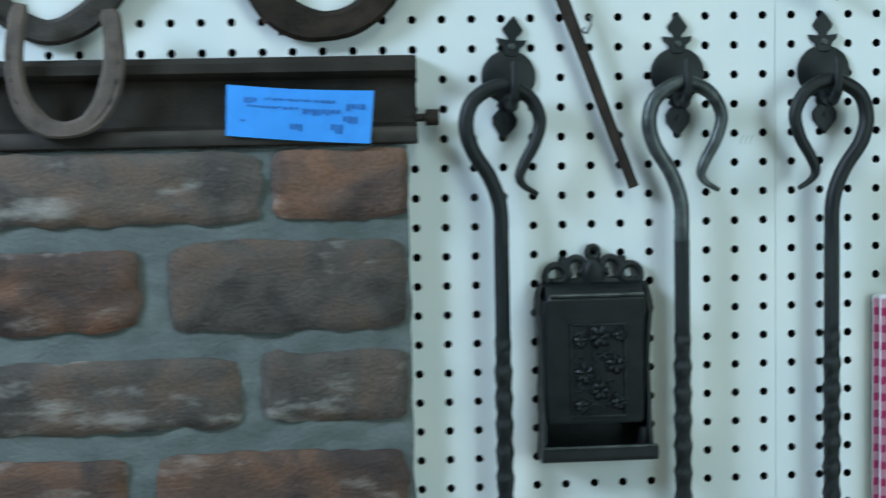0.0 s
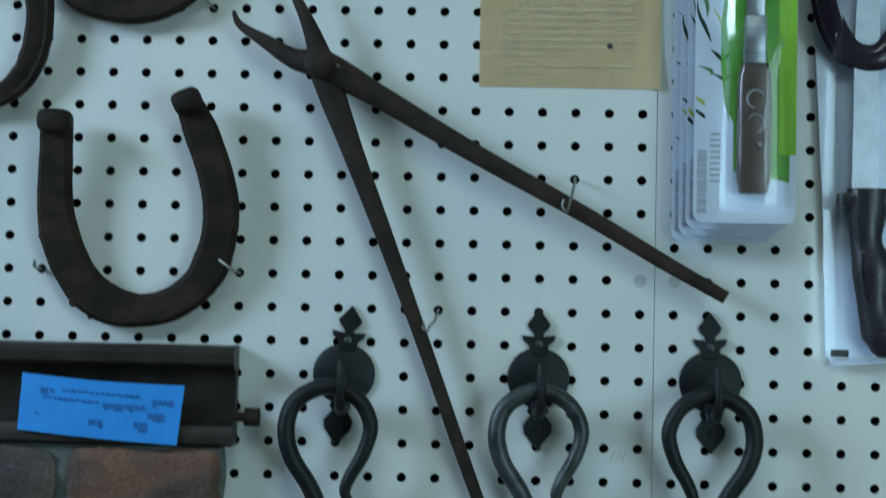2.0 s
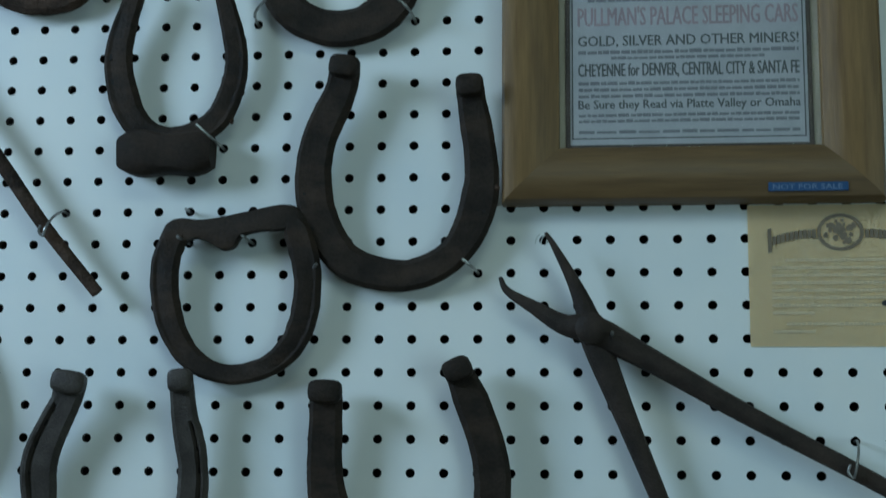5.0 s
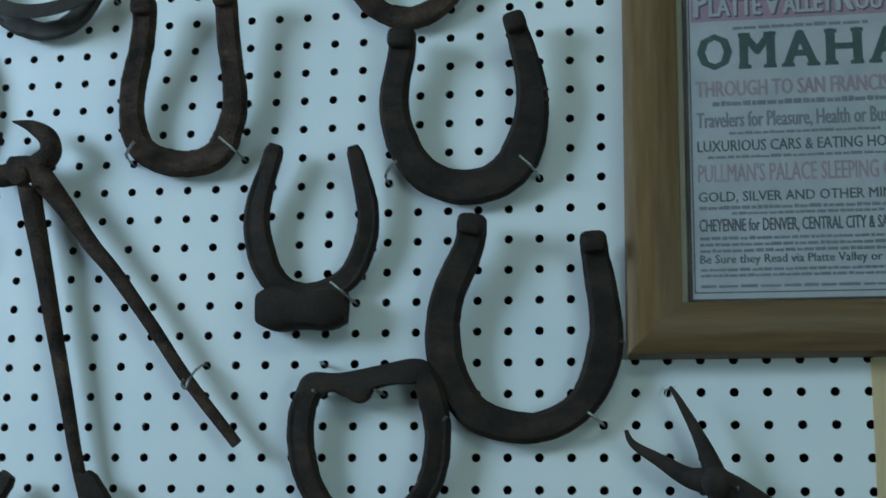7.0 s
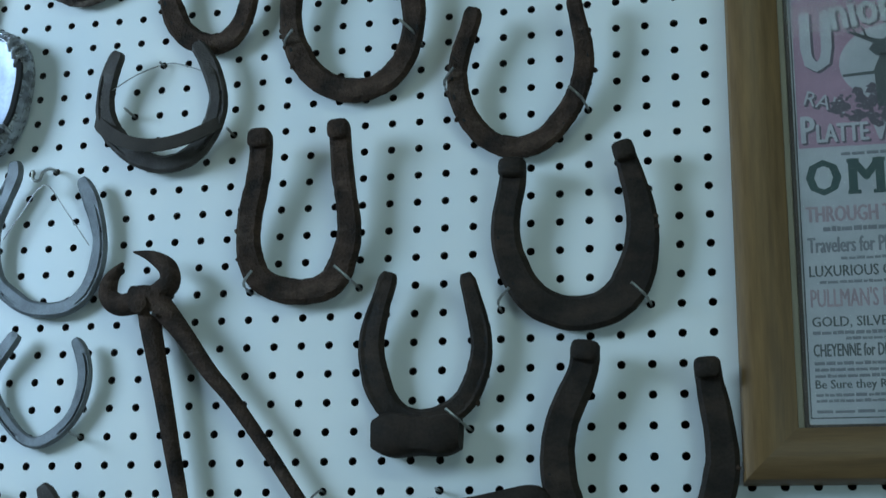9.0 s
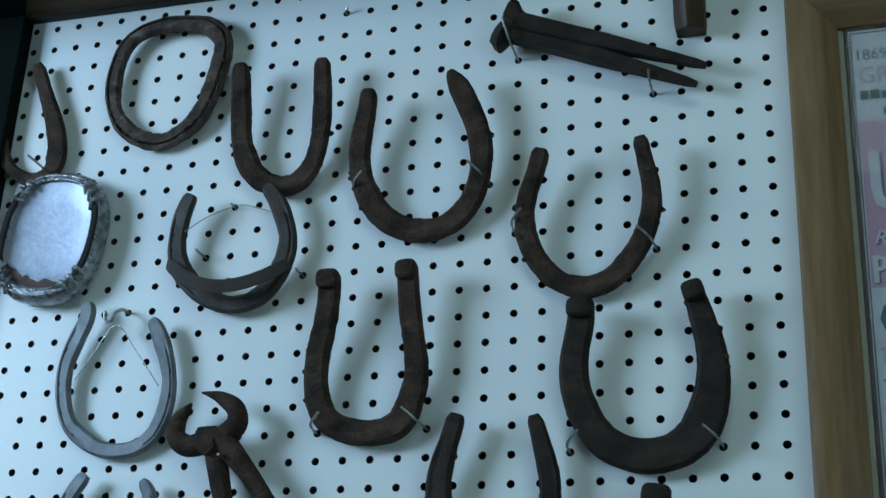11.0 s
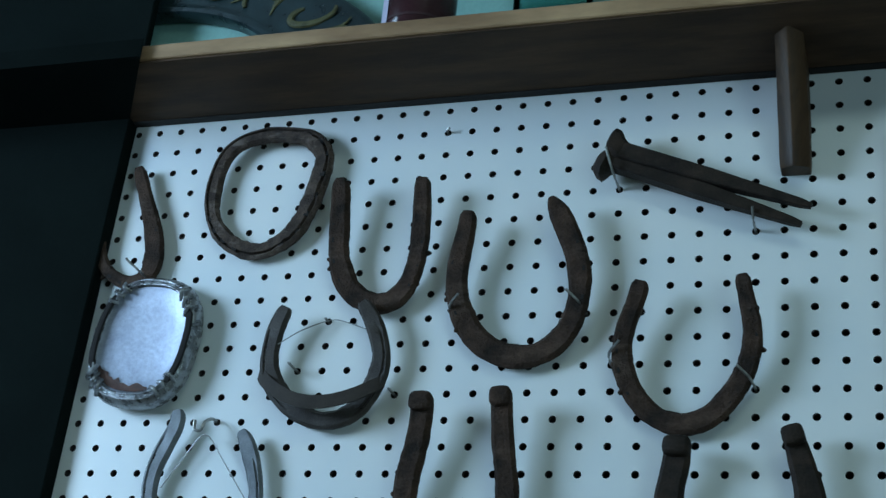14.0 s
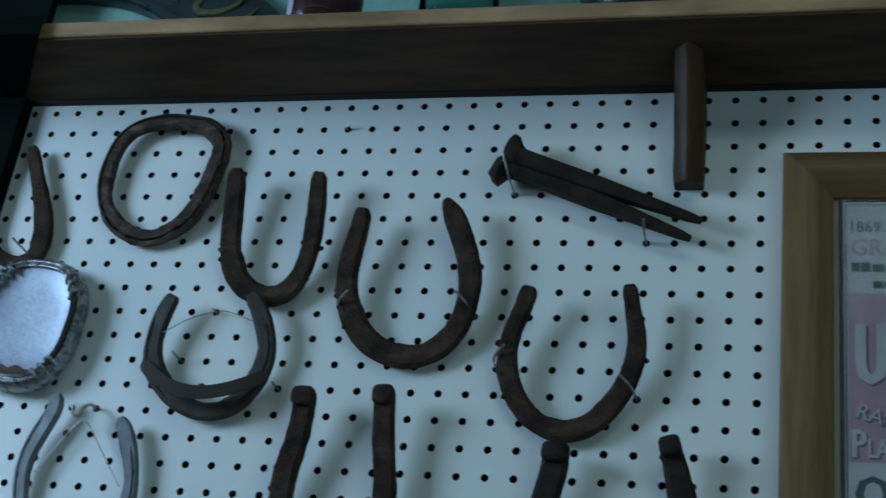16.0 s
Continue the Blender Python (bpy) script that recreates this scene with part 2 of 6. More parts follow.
M_PLATE = mat("dark_green_glaze", (0.018, 0.035, 0.038), 0.3, 0, 0.2, 60, 500, 0.1)
M_GOLD = mat("dull_gold_leafwork", (0.10, 0.095, 0.035), 0.5, 0.1, 0.25, 80, 500, 0.3)
M_BOTTLE = mat("brown_bottle_glass", (0.055, 0.022, 0.025), 0.12, 0, 0.2, 20, 300, 0.0)
M_BOTTLEHI = mat("lilac_highlight", (0.50, 0.47, 0.58), 0.5, 0, 0.1, 60, 300, 0.0)
M_LEATHER = mat("dark_hide_wrap", (0.038, 0.026, 0.019), 0.7, 0, 0.35, 26, 400, 0.3, (0.017, 0.0125, 0.010), spec=0.15)


def glass(name, colour, rough=0.03):
    m = bpy.data.materials.new(name)
    m.use_nodes = True
    b = m.node_tree.nodes["Principled BSDF"]
    b.inputs["Base Color"].default_value = (*colour, 1)
    b.inputs["Roughness"].default_value = rough
    b.inputs["Transmission Weight"].default_value = 1.0
    b.inputs["IOR"].default_value = 1.12
    return m


M_BLISTER = glass("clear_blister_plastic", (0.93, 0.96, 1.0), 0.06)
M_BLISTER.node_tree.nodes["Principled BSDF"].inputs["Coat Weight"].default_value = 1.0
M_BLISTER.node_tree.nodes["Principled BSDF"].inputs["Coat Roughness"].default_value = 0.06
M_TUMBLER = glass("pale_teal_glass", (0.55, 0.80, 0.78), 0.05)


# ---- mesh helpers ----
def part(name, bm, material, parent, label="", smooth=True):
    """Links a bmesh, drawn in world places, as one mesh object under a thing."""
    root = parent
    while root.parent:
        root = root.parent
    bmesh.ops.translate(bm, verts=bm.verts, vec=-root.location)
    bmesh.ops.recalc_face_normals(bm, faces=bm.faces)
    me = bpy.data.meshes.new(name)
    bm.to_mesh(me)
    bm.free()
    if smooth:
        for p in me.polygons:
            p.use_smooth = True
        me.set_sharp_from_angle(angle=radians(38))
    me.materials.append(material)
    ob = new(name, me)
    ob.parent = parent
    return tagged(ob, label) if label else ob


def thing(name, at, label, category, group="", kind=""):
    ob = new(name)
    ob.location = at
    ob.empty_display_size = 0.02
    return tagged(ob, label, category, group, kind)


def solo(name, bm, material, label, category, kind="", group=""):
    """A structure piece or a one-mesh thing in world places."""
    me = bpy.data.meshes.new(name)
    bmesh.ops.recalc_face_normals(bm, faces=bm.faces)
    bm.to_mesh(me)
    bm.free()
    me.materials.append(material)
    return tagged(new(name, me), label, category, group, kind)


def box(bm, i0, i1, j0, j1, d0, d1, bevel=0.0):
    """A box in wall inches, d out from the board."""
    r = bmesh.ops.create_cube(bm, size=1.0)
    c = P((i0 + i1) / 2, (j0 + j1) / 2, (d0 + d1) / 2)
    m = Matrix.Translation(c) @ Matrix.Diagonal(((i1 - i0) * S, (d1 - d0) * S, (j1 - j0) * S, 1))
    bmesh.ops.transform(bm, matrix=m, verts=r["verts"])
    if bevel:
        es = list({e for v in r["verts"] for e in v.link_edges})
        bmesh.ops.bevel(bm, geom=es, offset=bevel * S, segments=2, profile=0.5, affect="EDGES")
    return bm


def ring_mesh(bm, rings, closed=False, caps=True):
    """Skins a list of equal vertex loops."""
    vs = [[bm.verts.new(p) for p in ring] for ring in rings]
    n = len(vs[0])
    pairs = list(zip(vs, vs[1:])) + ([(vs[-1], vs[0])] if closed else [])
    for a, b in pairs:
        for k in range(n):
            bm.faces.new((a[k], a[(k + 1) % n], b[(k + 1) % n], b[k]))
    if caps and not closed:
        bm.faces.new(vs[0][::-1])
        bm.faces.new(vs[-1])
    return bm


def tube(bm, pts, radii, sides=10, squash=1.0):
    """A round bar along a line of places, radii in inches."""
    pts = [Vector(p) for p in pts]
    if not hasattr(radii, "__len__"):
        radii = [radii] * len(pts)
    rings, up = [], Vector((0, -1, 0))
    for k, p in enumerate(pts):
        t = (pts[min(k + 1, len(pts) - 1)] - pts[max(k - 1, 0)]).normalized()
        a = t.cross(up)
        if a.length < 0.2:
            a = t.cross(Vector((0, 0, 1)))
        a.normalize()
        b = a.cross(t).normalized()
        r = radii[k] * S
        rings.append([p + a * r * math.cos(q) + b * r * squash * math.sin(q) for q in [2 * math.pi * s / sides for s in range(sides)]])
    return ring_mesh(bm, rings)


def bez(p0, p1, p2, p3, n):
    out = []
    for k in range(n):
        t = k / n
        out.append([(1 - t) ** 3 * a + 3 * t * (1 - t) ** 2 * b + 3 * t * t * (1 - t) * c + t ** 3 * d for a, b, c, d in zip(p0, p1, p2, p3)])
    return out


def smooth_line(pts, n=8):
    """A rounded line through a few places (Catmull-Rom), in any number of axes."""
    p = [tuple(2 * a - b for a, b in zip(pts[0], pts[1]))] + list(pts) + [tuple(2 * a - b for a, b in zip(pts[-1], pts[-2]))]
    out = []
    for k in range(1, len(p) - 2):
        for s in range(n):
            t = s / n
            out.append(tuple(0.5 * (2 * b + (c - a) * t + (2 * a - 5 * b + 4 * c - d) * t * t + (3 * b - a - 3 * c + d) * t ** 3)
                             for a, b, c, d in zip(p[k - 1], p[k], p[k + 1], p[k + 2])))
    return out + [tuple(pts[-1])]


def lettering(text, i, j, height, width, d, material, parent, name="lettering", turn=0.0, bold=0.0):
    """Raised words, built-in font, left end at i, baseline at j; stretched to the given width."""
    cu = bpy.data.curves.new("letters", "FONT")
    cu.body, cu.size, cu.resolution_u = text, 1.0, 2
    tmp = bpy.data.objects.new("letters", cu)
    scene.collection.objects.link(tmp)
    bpy.context.view_layer.update()
    src = bpy.data.meshes.new_from_object(tmp.evaluated_get(bpy.context.evaluated_depsgraph_get()))
    bpy.data.objects.remove(tmp)
    co = [v.co.copy() for v in src.vertices]
    x0, x1 = min(v.x for v in co), max(v.x for v in co)
    y1 = max(v.y for v in co)
    sx = width / (x1 - x0)
    c, s = math.cos(radians(turn)), math.sin(radians(turn))
    root = parent
    while root.parent:
        root = root.parent
    # heavy type: the letters pulled twice, a hair apart
    pulls = ((0.0, 0.0, 0.0),) if not bold else ((0.0, 0.0, 0.0), (bold * height, 0.0, 0.0006), (-bold * height, 0.0, 0.0012), (0.0, bold * height * 0.5, 0.0018), (0.0, -bold * height * 0.5, 0.0024))
    verts, faces = [], []
    polys = [tuple(p.vertices) for p in src.polygons]
    for ox, oy, od in pulls:
        n = len(verts)
        for v in co:
            x, y = (v.x - x0) * sx + ox, v.y * height / y1 + oy
            verts.append(P(i + x * c - y * s, j + x * s + y * c, d + od) - root.location)
        faces += [tuple(n + q for q in p) for p in polys]
    bpy.data.meshes.remove(src)
    me = bpy.data.meshes.new(name)
    me.from_pydata(verts, [], faces)
    me.materials.append(material)
    ob = new(name, me)
    ob.parent = parent
    return ob


def bars(i0, i1, j, h, d, seed, material, parent, words=5, name="print_line"):
    """One line of print too small to read: a row of plain bars."""
    rnd = random.Random(seed)
    bm = bmesh.new()
    x = i0
    while x < i1 - 0.05:
        w = min(rnd.uniform(0.5, 1.5) * (i1 - i0) / (2.6 * words), i1 - x)
        box(bm, x, x + w * 0.88, j, j + h * rnd.uniform(0.75, 1.05), d, d + 0.003)
        x += w
    return part(name, bm, material, parent, smooth=False)

# ---- the wall and the room ----
def pegboard(name, i0, i1, j0, j1, left, right, label):
    """A sheet of hardboard with real drilled holes; whole inches i0..i1, j0..j1; its side edges at left and right."""
    n, r, thick = 12, 0.142, 0.22
    ring = [(r * math.cos(2 * math.pi * (k - 4.5) / n), r * math.sin(2 * math.pi * (k - 4.5) / n)) for k in range(n)]
    verts, faces, mats = [], [], []
    for i in range(i0, i1 + 1):
        a = left if i == i0 else i - 0.5
        b = right if i == i1 else i + 0.5
        for j in range(j0, j1 + 1):
            o = len(verts)
            verts += [P(x, y) for x, y in ((a, j - 0.5), (b, j - 0.5), (b, j + 0.5), (a, j + 0.5))]
            verts += [P(i + x, j + y) for x, y in ring] + [P(i + x, j + y, -thick) for x, y in ring]
            for k in range(4):
                q = [o + 4 + (3 * k + s) % n for s in range(4)]
                faces += [(o + k, q[1], q[0]), (o + k, q[2], q[1]), (o + k, q[3], q[2]), (o + k, o + (k + 1) % 4, q[3])]
                mats += [0] * 4
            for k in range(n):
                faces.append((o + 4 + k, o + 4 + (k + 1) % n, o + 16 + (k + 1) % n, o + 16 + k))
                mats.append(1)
    for x in (left, right):
        o = len(verts)
        verts += [P(x, j0 - 0.5), P(x, j1 + 0.5), P(x, j1 + 0.5, -thick), P(x, j0 - 0.5, -thick)]
        faces.append((o, o + 1, o + 2, o + 3))
        mats.append(0)
    me = bpy.data.meshes.new(name)
    me.from_pydata(verts, [], faces)
    me.materials.append(M_BOARD)
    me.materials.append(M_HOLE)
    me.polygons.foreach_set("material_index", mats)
    return tagged(new(name, me), label, "pegboard", "", "structure")


pegboard("wall_pegboard", -33, 12, -38, 26, -33.5, 12.425, "white painted pegboard wall with rows of drilled holes")
pegboard("wall_pegboard", 13, 40, -38, 26, 12.445, 40.5, "white painted pegboard sheet beside a tight seam")

bm = bmesh.new()
box(bm, -74.8, 110, -55, 57, -3.0, -0.95)
solo("wall_north", bm, M_TEAL, "teal painted plaster wall behind the pegboard", "wall", "structure")
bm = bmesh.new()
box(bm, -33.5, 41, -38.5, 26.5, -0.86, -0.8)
solo("backing", bm, M_CAVITY, "dark sheet with the shade behind the pegboard in its colour", "backing", "structure")
X0, X1, Y0, Y1, Z0, Z1 = -1.9, 2.7, -3.4, 0.024, -1.4, 1.45


def metre_box(bm, x0, x1, y0, y1, z0, z1):
    return box(bm, x0 / S, x1 / S, z0 / S, z1 / S, -y1 / S, -y0 / S)


bm = bmesh.new(); metre_box(bm, X0, X1, Y0, Y1, Z0 - 0.1, Z0)
solo("floor", bm, M_FLOOR, "worn brown wooden floor boards", "floor", "structure")
bm = bmesh.new(); metre_box(bm, X0, X1, Y0, Y1, Z1, Z1 + 0.1)
solo("ceiling", bm, M_CEIL, "plain white ceiling", "ceiling", "structure")
bm = bmesh.new(); metre_box(bm, X0, X1, Y0 - 0.1, Y0, Z0, Z1)
solo("wall_south", bm, M_WALL, "plain cream wall behind the walk", "wall", "structure")
bm = bmesh.new(); metre_box(bm, X1, X1 + 0.1, Y0, Y1, Z0, Z1)
solo("wall_east", bm, M_WALL, "plain cream side wall", "wall", "structure")
bm = bmesh.new()
for y0, y1, z0, z1 in ((Y0, -1.4, Z0, Z1), (-0.65, Y1, Z0, Z1), (-1.4, -0.65, Z0, 0.28), (-1.4, -0.65, 1.0, Z1)):
    metre_box(bm, X0 - 0.1, X0, y0, y1, z0, z1)
solo("wall_west", bm, M_WALL, "plain cream wall with a shop window", "wall", "structure")

# black cabinet side at the board's end: thin against the board, with a splayed block at the shelf end
cab = thing("cabinet_side", P(-40, -38, 0), "matt black upright panel closing the end of the pegboard", "panel")
rings = []
for j, i, b in ((-55, -32.6, 0.01), (9.8, -31.45, 0.01), (26.4, -31.15, 0.01), (26.6, -31.15, 0.3), (57, -31.25, 0.3)):
    rings.append([P(-48, j, b), P(i - 0.04, j, b), P(i, j, b + 0.05), P(i, j, 0.67), P(i - 0.06, j, 0.72), P(-48, j, 0.72)])
part("panel", ring_mesh(bmesh.new(), rings), M_DARK, cab)
plan = ((-48, 0.60), (-31.22, 0.60), (-31.17, 0.70), (-28.33, 5.10), (-28.45, 5.15), (-48, 5.15))
part("shelf_end", ring_mesh(bmesh.new(), [[P(i, j, d) for i, d in plan] for j in (26.42, 27.25)]), M_DARK, cab)

# shelf over the board, its bracket, and what stands on it; its end is mitred against the splayed panel
shelf = thing("wall_shelf", P(0, 26.5, 0), "old pine shelf board with a dark underside over the pegboard", "shelf")
rings = []
for j, f in ((26.53, 0.05), (26.58, 0.0), (27.15, 0.0), (27.2, 0.05)):
    rings.append([P(i, j, d) for i, d in ((-31.9, -0.85), (-31.25, 0.75), (-28.7, 4.75 - f), (40, 4.75 - f), (40, -0.85))])
part("board", ring_mesh(bmesh.new(), rings), M_PINE, shelf, "honey-coloured pine plank with worn edge")
# thin slab under the board carries the painted shade
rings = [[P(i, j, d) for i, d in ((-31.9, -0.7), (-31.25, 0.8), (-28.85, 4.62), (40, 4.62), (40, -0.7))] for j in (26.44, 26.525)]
part("underside", ring_mesh(bmesh.new(), rings), M_UNDERSHADE, shelf, "darker pine underside, its shade in the colour")
# thin near-black strip added below the underside, along the wall
part("back_strip", box(bmesh.new(), -31.2, 40, 26.38, 26.438, 0.02, 0.42, 0.02), M_NEARBLACK, shelf, "near-black strip along the wall")


def bracket():
    b = thing("shelf_bracket", P(-3.6, 21.8, 0), "ridged dark brown wooden bracket under the shelf", "bracket")
    rings = []
    prof = [(22.16, 1.05, 0.50), (22.24, 1.1, 0.53), (22.6, 1.25, 0.55), (23.5, 1.5, 0.54), (24.0, 1.75, 0.55), (25.0, 2.3, 0.53), (26.0, 2.9, 0.51), (26.43, 3.25, 0.50)]
    for n, (j, d, w) in enumerate(prof):
        drop = 0.16 if n < 2 else 0.0     # the ridge runs down to a blunt point
        rings.append([P(-3.56 + x * w, j - drop * q, max(0.02, y)) for x, y, q in ((-1, 0.0, 0), (1, 0.0, 0), (1, d - 0.52, 0), (0.94, d - 0.46, 0), (0.16, d - 0.03, 1), (0.0, d, 1), (-0.16, d - 0.03, 1), (-0.94, d - 0.46, 0), (-1, d - 0.52, 0))])
    part("strut", ring_mesh(bmesh.new(), rings), M_BRKT, b)


bracket()


def lathe(bm, at, profile, sides=28):
    """Turns a profile of (radius, height) in inches round an upright axis."""
    rings = [[at + Vector((r * S * math.cos(2 * math.pi * k / sides), r * S * math.sin(2 * math.pi * k / sides), z * S)) for k in range(sides)] for r, z in profile]
    return ring_mesh(bm, rings)


def arched_ornament():
    """An arch of dark glazed ware with gold scrolls in relief on its broad band, standing on the shelf."""
    cx, cy, d = -31.5, 27.2, -0.35
    t = thing("arched_ornament", P(cx, cy, d), "dark green arched ornament with dull gold leaf scrolls on the shelf", "ornament")
    n = 40
    at = lambda f, a, out: P(cx + (7.25 + 4.84 * f) * math.cos(a), cy + (5.09 + 2.62 * f) * math.sin(a), d + out)
    sec = ((0.0, -0.4), (0.0, 0.3), (0.03, 0.42), (0.10, 0.46), (0.16, 0.36), (0.24, 0.26), (0.6, 0.34), (0.9, 0.22), (0.97, 0.10), (1.0, -0.1), (0.98, -0.4))
    part("band", ring_mesh(bmesh.new(), [[at(f, math.pi * k / n, o) for f, o in sec] for k in range(n + 1)]), M_PLATE, t)
    for k in range(11):
        a0 = radians(9 + 16 * k)
        s = 1 if k % 2 else -1
        curl = []
        for q in range(19):
            u = q / 18
            b = -1.2 + 4.6 * u
            r = 0.30 * (1 - 0.55 * u)
            curl.append(at(0.56 + s * r * math.sin(b), a0 + s * 0.35 * r * math.cos(b), 0.34))
        part("gold_scroll", tube(bmesh.new(), curl, [0.05 + 0.13 * math.sin(math.pi * (0.1 + 0.8 * q / 18)) for q in range(19)], 8, 0.6), M_GOLD, t)
        stem = [at(0.30 + 0.55 * u, a0 + radians(8) - 0.06 * s * math.sin(3 * u), 0.33) for u in [q / 8 for q in range(9)]]
        part("gold_leaf", tube(bmesh.new(), stem, [0.04 + 0.12 * math.sin(math.pi * q / 8) ** 2 for q in range(9)], 8, 0.5), M_GOLD, t)


arched_ornament()


def bottle():
    t = thing("bottle", P(-18.0, 27.2, 3.0), "dark brown glass bottle with a painted lilac highlight on the shelf", "bottle")
    part("glass", lathe(bmesh.new(), P(-17.6, 27.2, 3.0), [(0.02, 0), (1.3, 0.02), (1.42, 0.2), (1.42, 4.6), (1.2, 5.4), (0.5, 6.2), (0.46, 8.0), (0.55, 8.1), (0.55, 8.5), (0.02, 8.5)]), M_BOTTLE, t)
    part("label", lathe(bmesh.new(), P(-17.6, 27.2, 3.0), [(1.425, 0.5), (1.45, 0.5), (1.45, 0.62), (1.425, 0.62)]), M_BOTTLE, t)
    # lilac highlight painted as an upright strip on the bottle's side
    bm = bmesh.new()
    rings = [[P(-17.6, 27.2, 3.0) + Vector((1.46 * S * math.cos(a), 1.46 * S * math.sin(a), z * S)) for z in (0.3, 4.0)] for a in [radians(185 + 6 * k) for k in range(9)]]
    vs = [[bm.verts.new(p) for p in r] for r in rings]
    for a, b in zip(vs, vs[1:]):
        bm.faces.new((a[0], a[1], b[1], b[0]))
    part("side_highlight", bm, M_BOTTLEHI, t, "pale lilac highlight painted on the glass")


bottle()


def tumbler():
    t = thing("glass_jar", P(-11.9, 27.2, 3.4), "pale teal glass jar on the shelf", "jar")
    part("wall", lathe(bmesh.new(), P(-12.2, 27.2, 3.2), [(0.02, 0.02), (1.4, 0.02), (1.5, 0.2), (1.5, 5.2), (1.42, 5.2), (1.40, 0.35), (0.02, 0.3)]), M_TUMBLER, t)


tumbler()


def dark_bowl():
    t = thing("bowl", P(-5.6, 27.2, 3.0), "black bowl standing on the shelf", "bowl")
    part("bowl_body", lathe(bmesh.new(), P(-5.2, 27.2, 2.9), [(0.02, 0.0), (1.8, 0.0), (2.0, 0.25), (2.6, 1.8), (3.0, 3.4), (2.9, 3.4), (2.4, 1.7), (1.7, 0.4), (0.02, 0.3)]), M_PLATE, t)


dark_bowl()


# ---- pegs ----
def peg(i, j, out=1.05, up=0.0, side=0.0):
    t = thing("peg", P(i, j, 0), "short zinc wire peg stuck in a board hole", "peg", "pegs on the board")
    pts = [P(i, j, -0.2), P(i, j, 0.15), P(i + side * 0.2, j + up * 0.2, out * 0.75), P(i + side, j + up, out)]
    part("wire", tube(bmesh.new(), smooth_line(pts, 3), 0.05, 7), M_PEG, t)
    return t


def loop_peg(i, j, drop):
    """A wire peg whose end is bent into a hanging loop."""
    t = thing("wire_hook", P(i, j, 0), "bent zinc wire hook holding a handle", "hook", "pegs on the board")
    pts = [P(i, j, -0.2), P(i, j, 0.3), P(i - 0.08, j - 0.3, 0.9), P(i - 0.2, j - drop * 0.75, 1.15), P(i - 0.28, j - drop, 1.1), P(i - 0.42, j - drop * 0.85, 1.1), P(i - 0.36, j - drop * 0.65, 1.15)]
    part("wire", tube(bmesh.new(), smooth_line(pts, 5), 0.04, 7), M_WIRE, t)


# ---- horseshoes ----
def shoe_line(stations, n=6):
    """Middle line of a shoe, left heel to right heel, rounded through a few (i, j, width) stations; and the band's width along it."""
    line = smooth_line(stations, n)
    for _ in range(4):
        line = line[:1] + [tuple((a + 2 * b + c) / 4 for a, b, c in zip(*three)) for three in zip(line, line[1:], line[2:])] + line[-1:]
    return [(x, y) for x, y, w in line], [w for x, y, w in line]


def shoe_body(line, widths, thick, stand, groove, rough, seed, closed=False):
    """A bar of flat section with rounded edges swept along the line; stand(j) is its gap to the board."""
    rings, n = [], len(line)
    for k, (x, y) in enumerate(line):
        if closed:
            a, b = line[(k - 1) % n], line[(k + 1) % n]
        else:
            a, b = line[max(k - 1, 0)], line[min(k + 1, n - 1)]
        t = Vector((b[0] - a[0], b[1] - a[1])).normalized()
        nx, ny = -t.y, t.x
        w, s = widths[k] / 2, stand(y)
        g = groove(k / (n - 1))
        near = 1.0
        if not closed:
            # heel ends with rounded corners
            e0 = min((Vector(line[k]) - Vector(line[0])).length, (Vector(line[k]) - Vector(line[-1])).length)
            near = math.sqrt(max(0.45, 1 - (1 - min(1.0, e0 / (0.7 * w))) ** 2))
        w *= 1 + rough * (0.7 * noise.noise(Vector((k * 0.21, seed, 0.3))) + 0.45 * noise.noise(Vector((k * 0.63, seed, 7.3))))
        w *= near
        th = thick * (0.72 + 0.28 * near) * (1 + rough * noise.noise(Vector((k * 0.17, seed, 4.3))))
        r = min(0.28 * w, 0.35 * th)
        # outer edge is at -w (the line runs left heel, toe, right heel, so +n points inwards)
        sec = [(-w, r), (-w, th - r), (-w + r, th), (-0.62 * w, th), (-0.52 * w, th - g), (-0.38 * w, th - g), (-0.28 * w, th), (w - r * 1.3, th), (w, th - 1.3 * r), (w, r), (w - r, 0), (-w + r, 0)]
        jit = [rough * 0.22 * noise.noise(Vector((k * 0.9, q * 1.3, seed + 9))) + rough * 0.10 * noise.noise(Vector((k * 0.45, q * 1.7, seed))) for q in range(12)]
        rings.append([P(x + nx * (u + e), y + ny * (u + e), s + v + (e if v > th * 0.5 else 0)) for (u, v), e in zip(sec, jit)])
    return ring_mesh(bmesh.new(), rings, closed)


def nail_stubs(t, line, stand, thick, width, seed, count):
    """Bent ends of old nails left along the outer edge."""
    rnd = random.Random(seed)
    n = len(line)
    for q in range(count):
        u = rnd.choice((rnd.uniform(0.12, 0.38), rnd.uniform(0.62, 0.88)))
        k = int(u * (n - 1))
        a, b = line[k - 1], line[k + 1]
        d = Vector((b[0] - a[0], b[1] - a[1])).normalized()
        o = Vector((d.y, -d.x))
        x, y = line[k][0] + o.x * width * 0.42, line[k][1] + o.y * width * 0.42
        z = stand(y) + thick * rnd.uniform(0.35, 0.8)
        tip = (x + o.x * rnd.uniform(0.06, 0.2), y + o.y * 0.14 + rnd.uniform(-0.12, 0.06))
        part("nail_stub", tube(bmesh.new(), [P(x, y, z), P((x + tip[0]) / 2, (y + tip[1]) / 2, z + 0.03), P(*tip, z + rnd.uniform(-0.03, 0.1))], [0.11, 0.10, 0.05], 7), M_RUST, t)


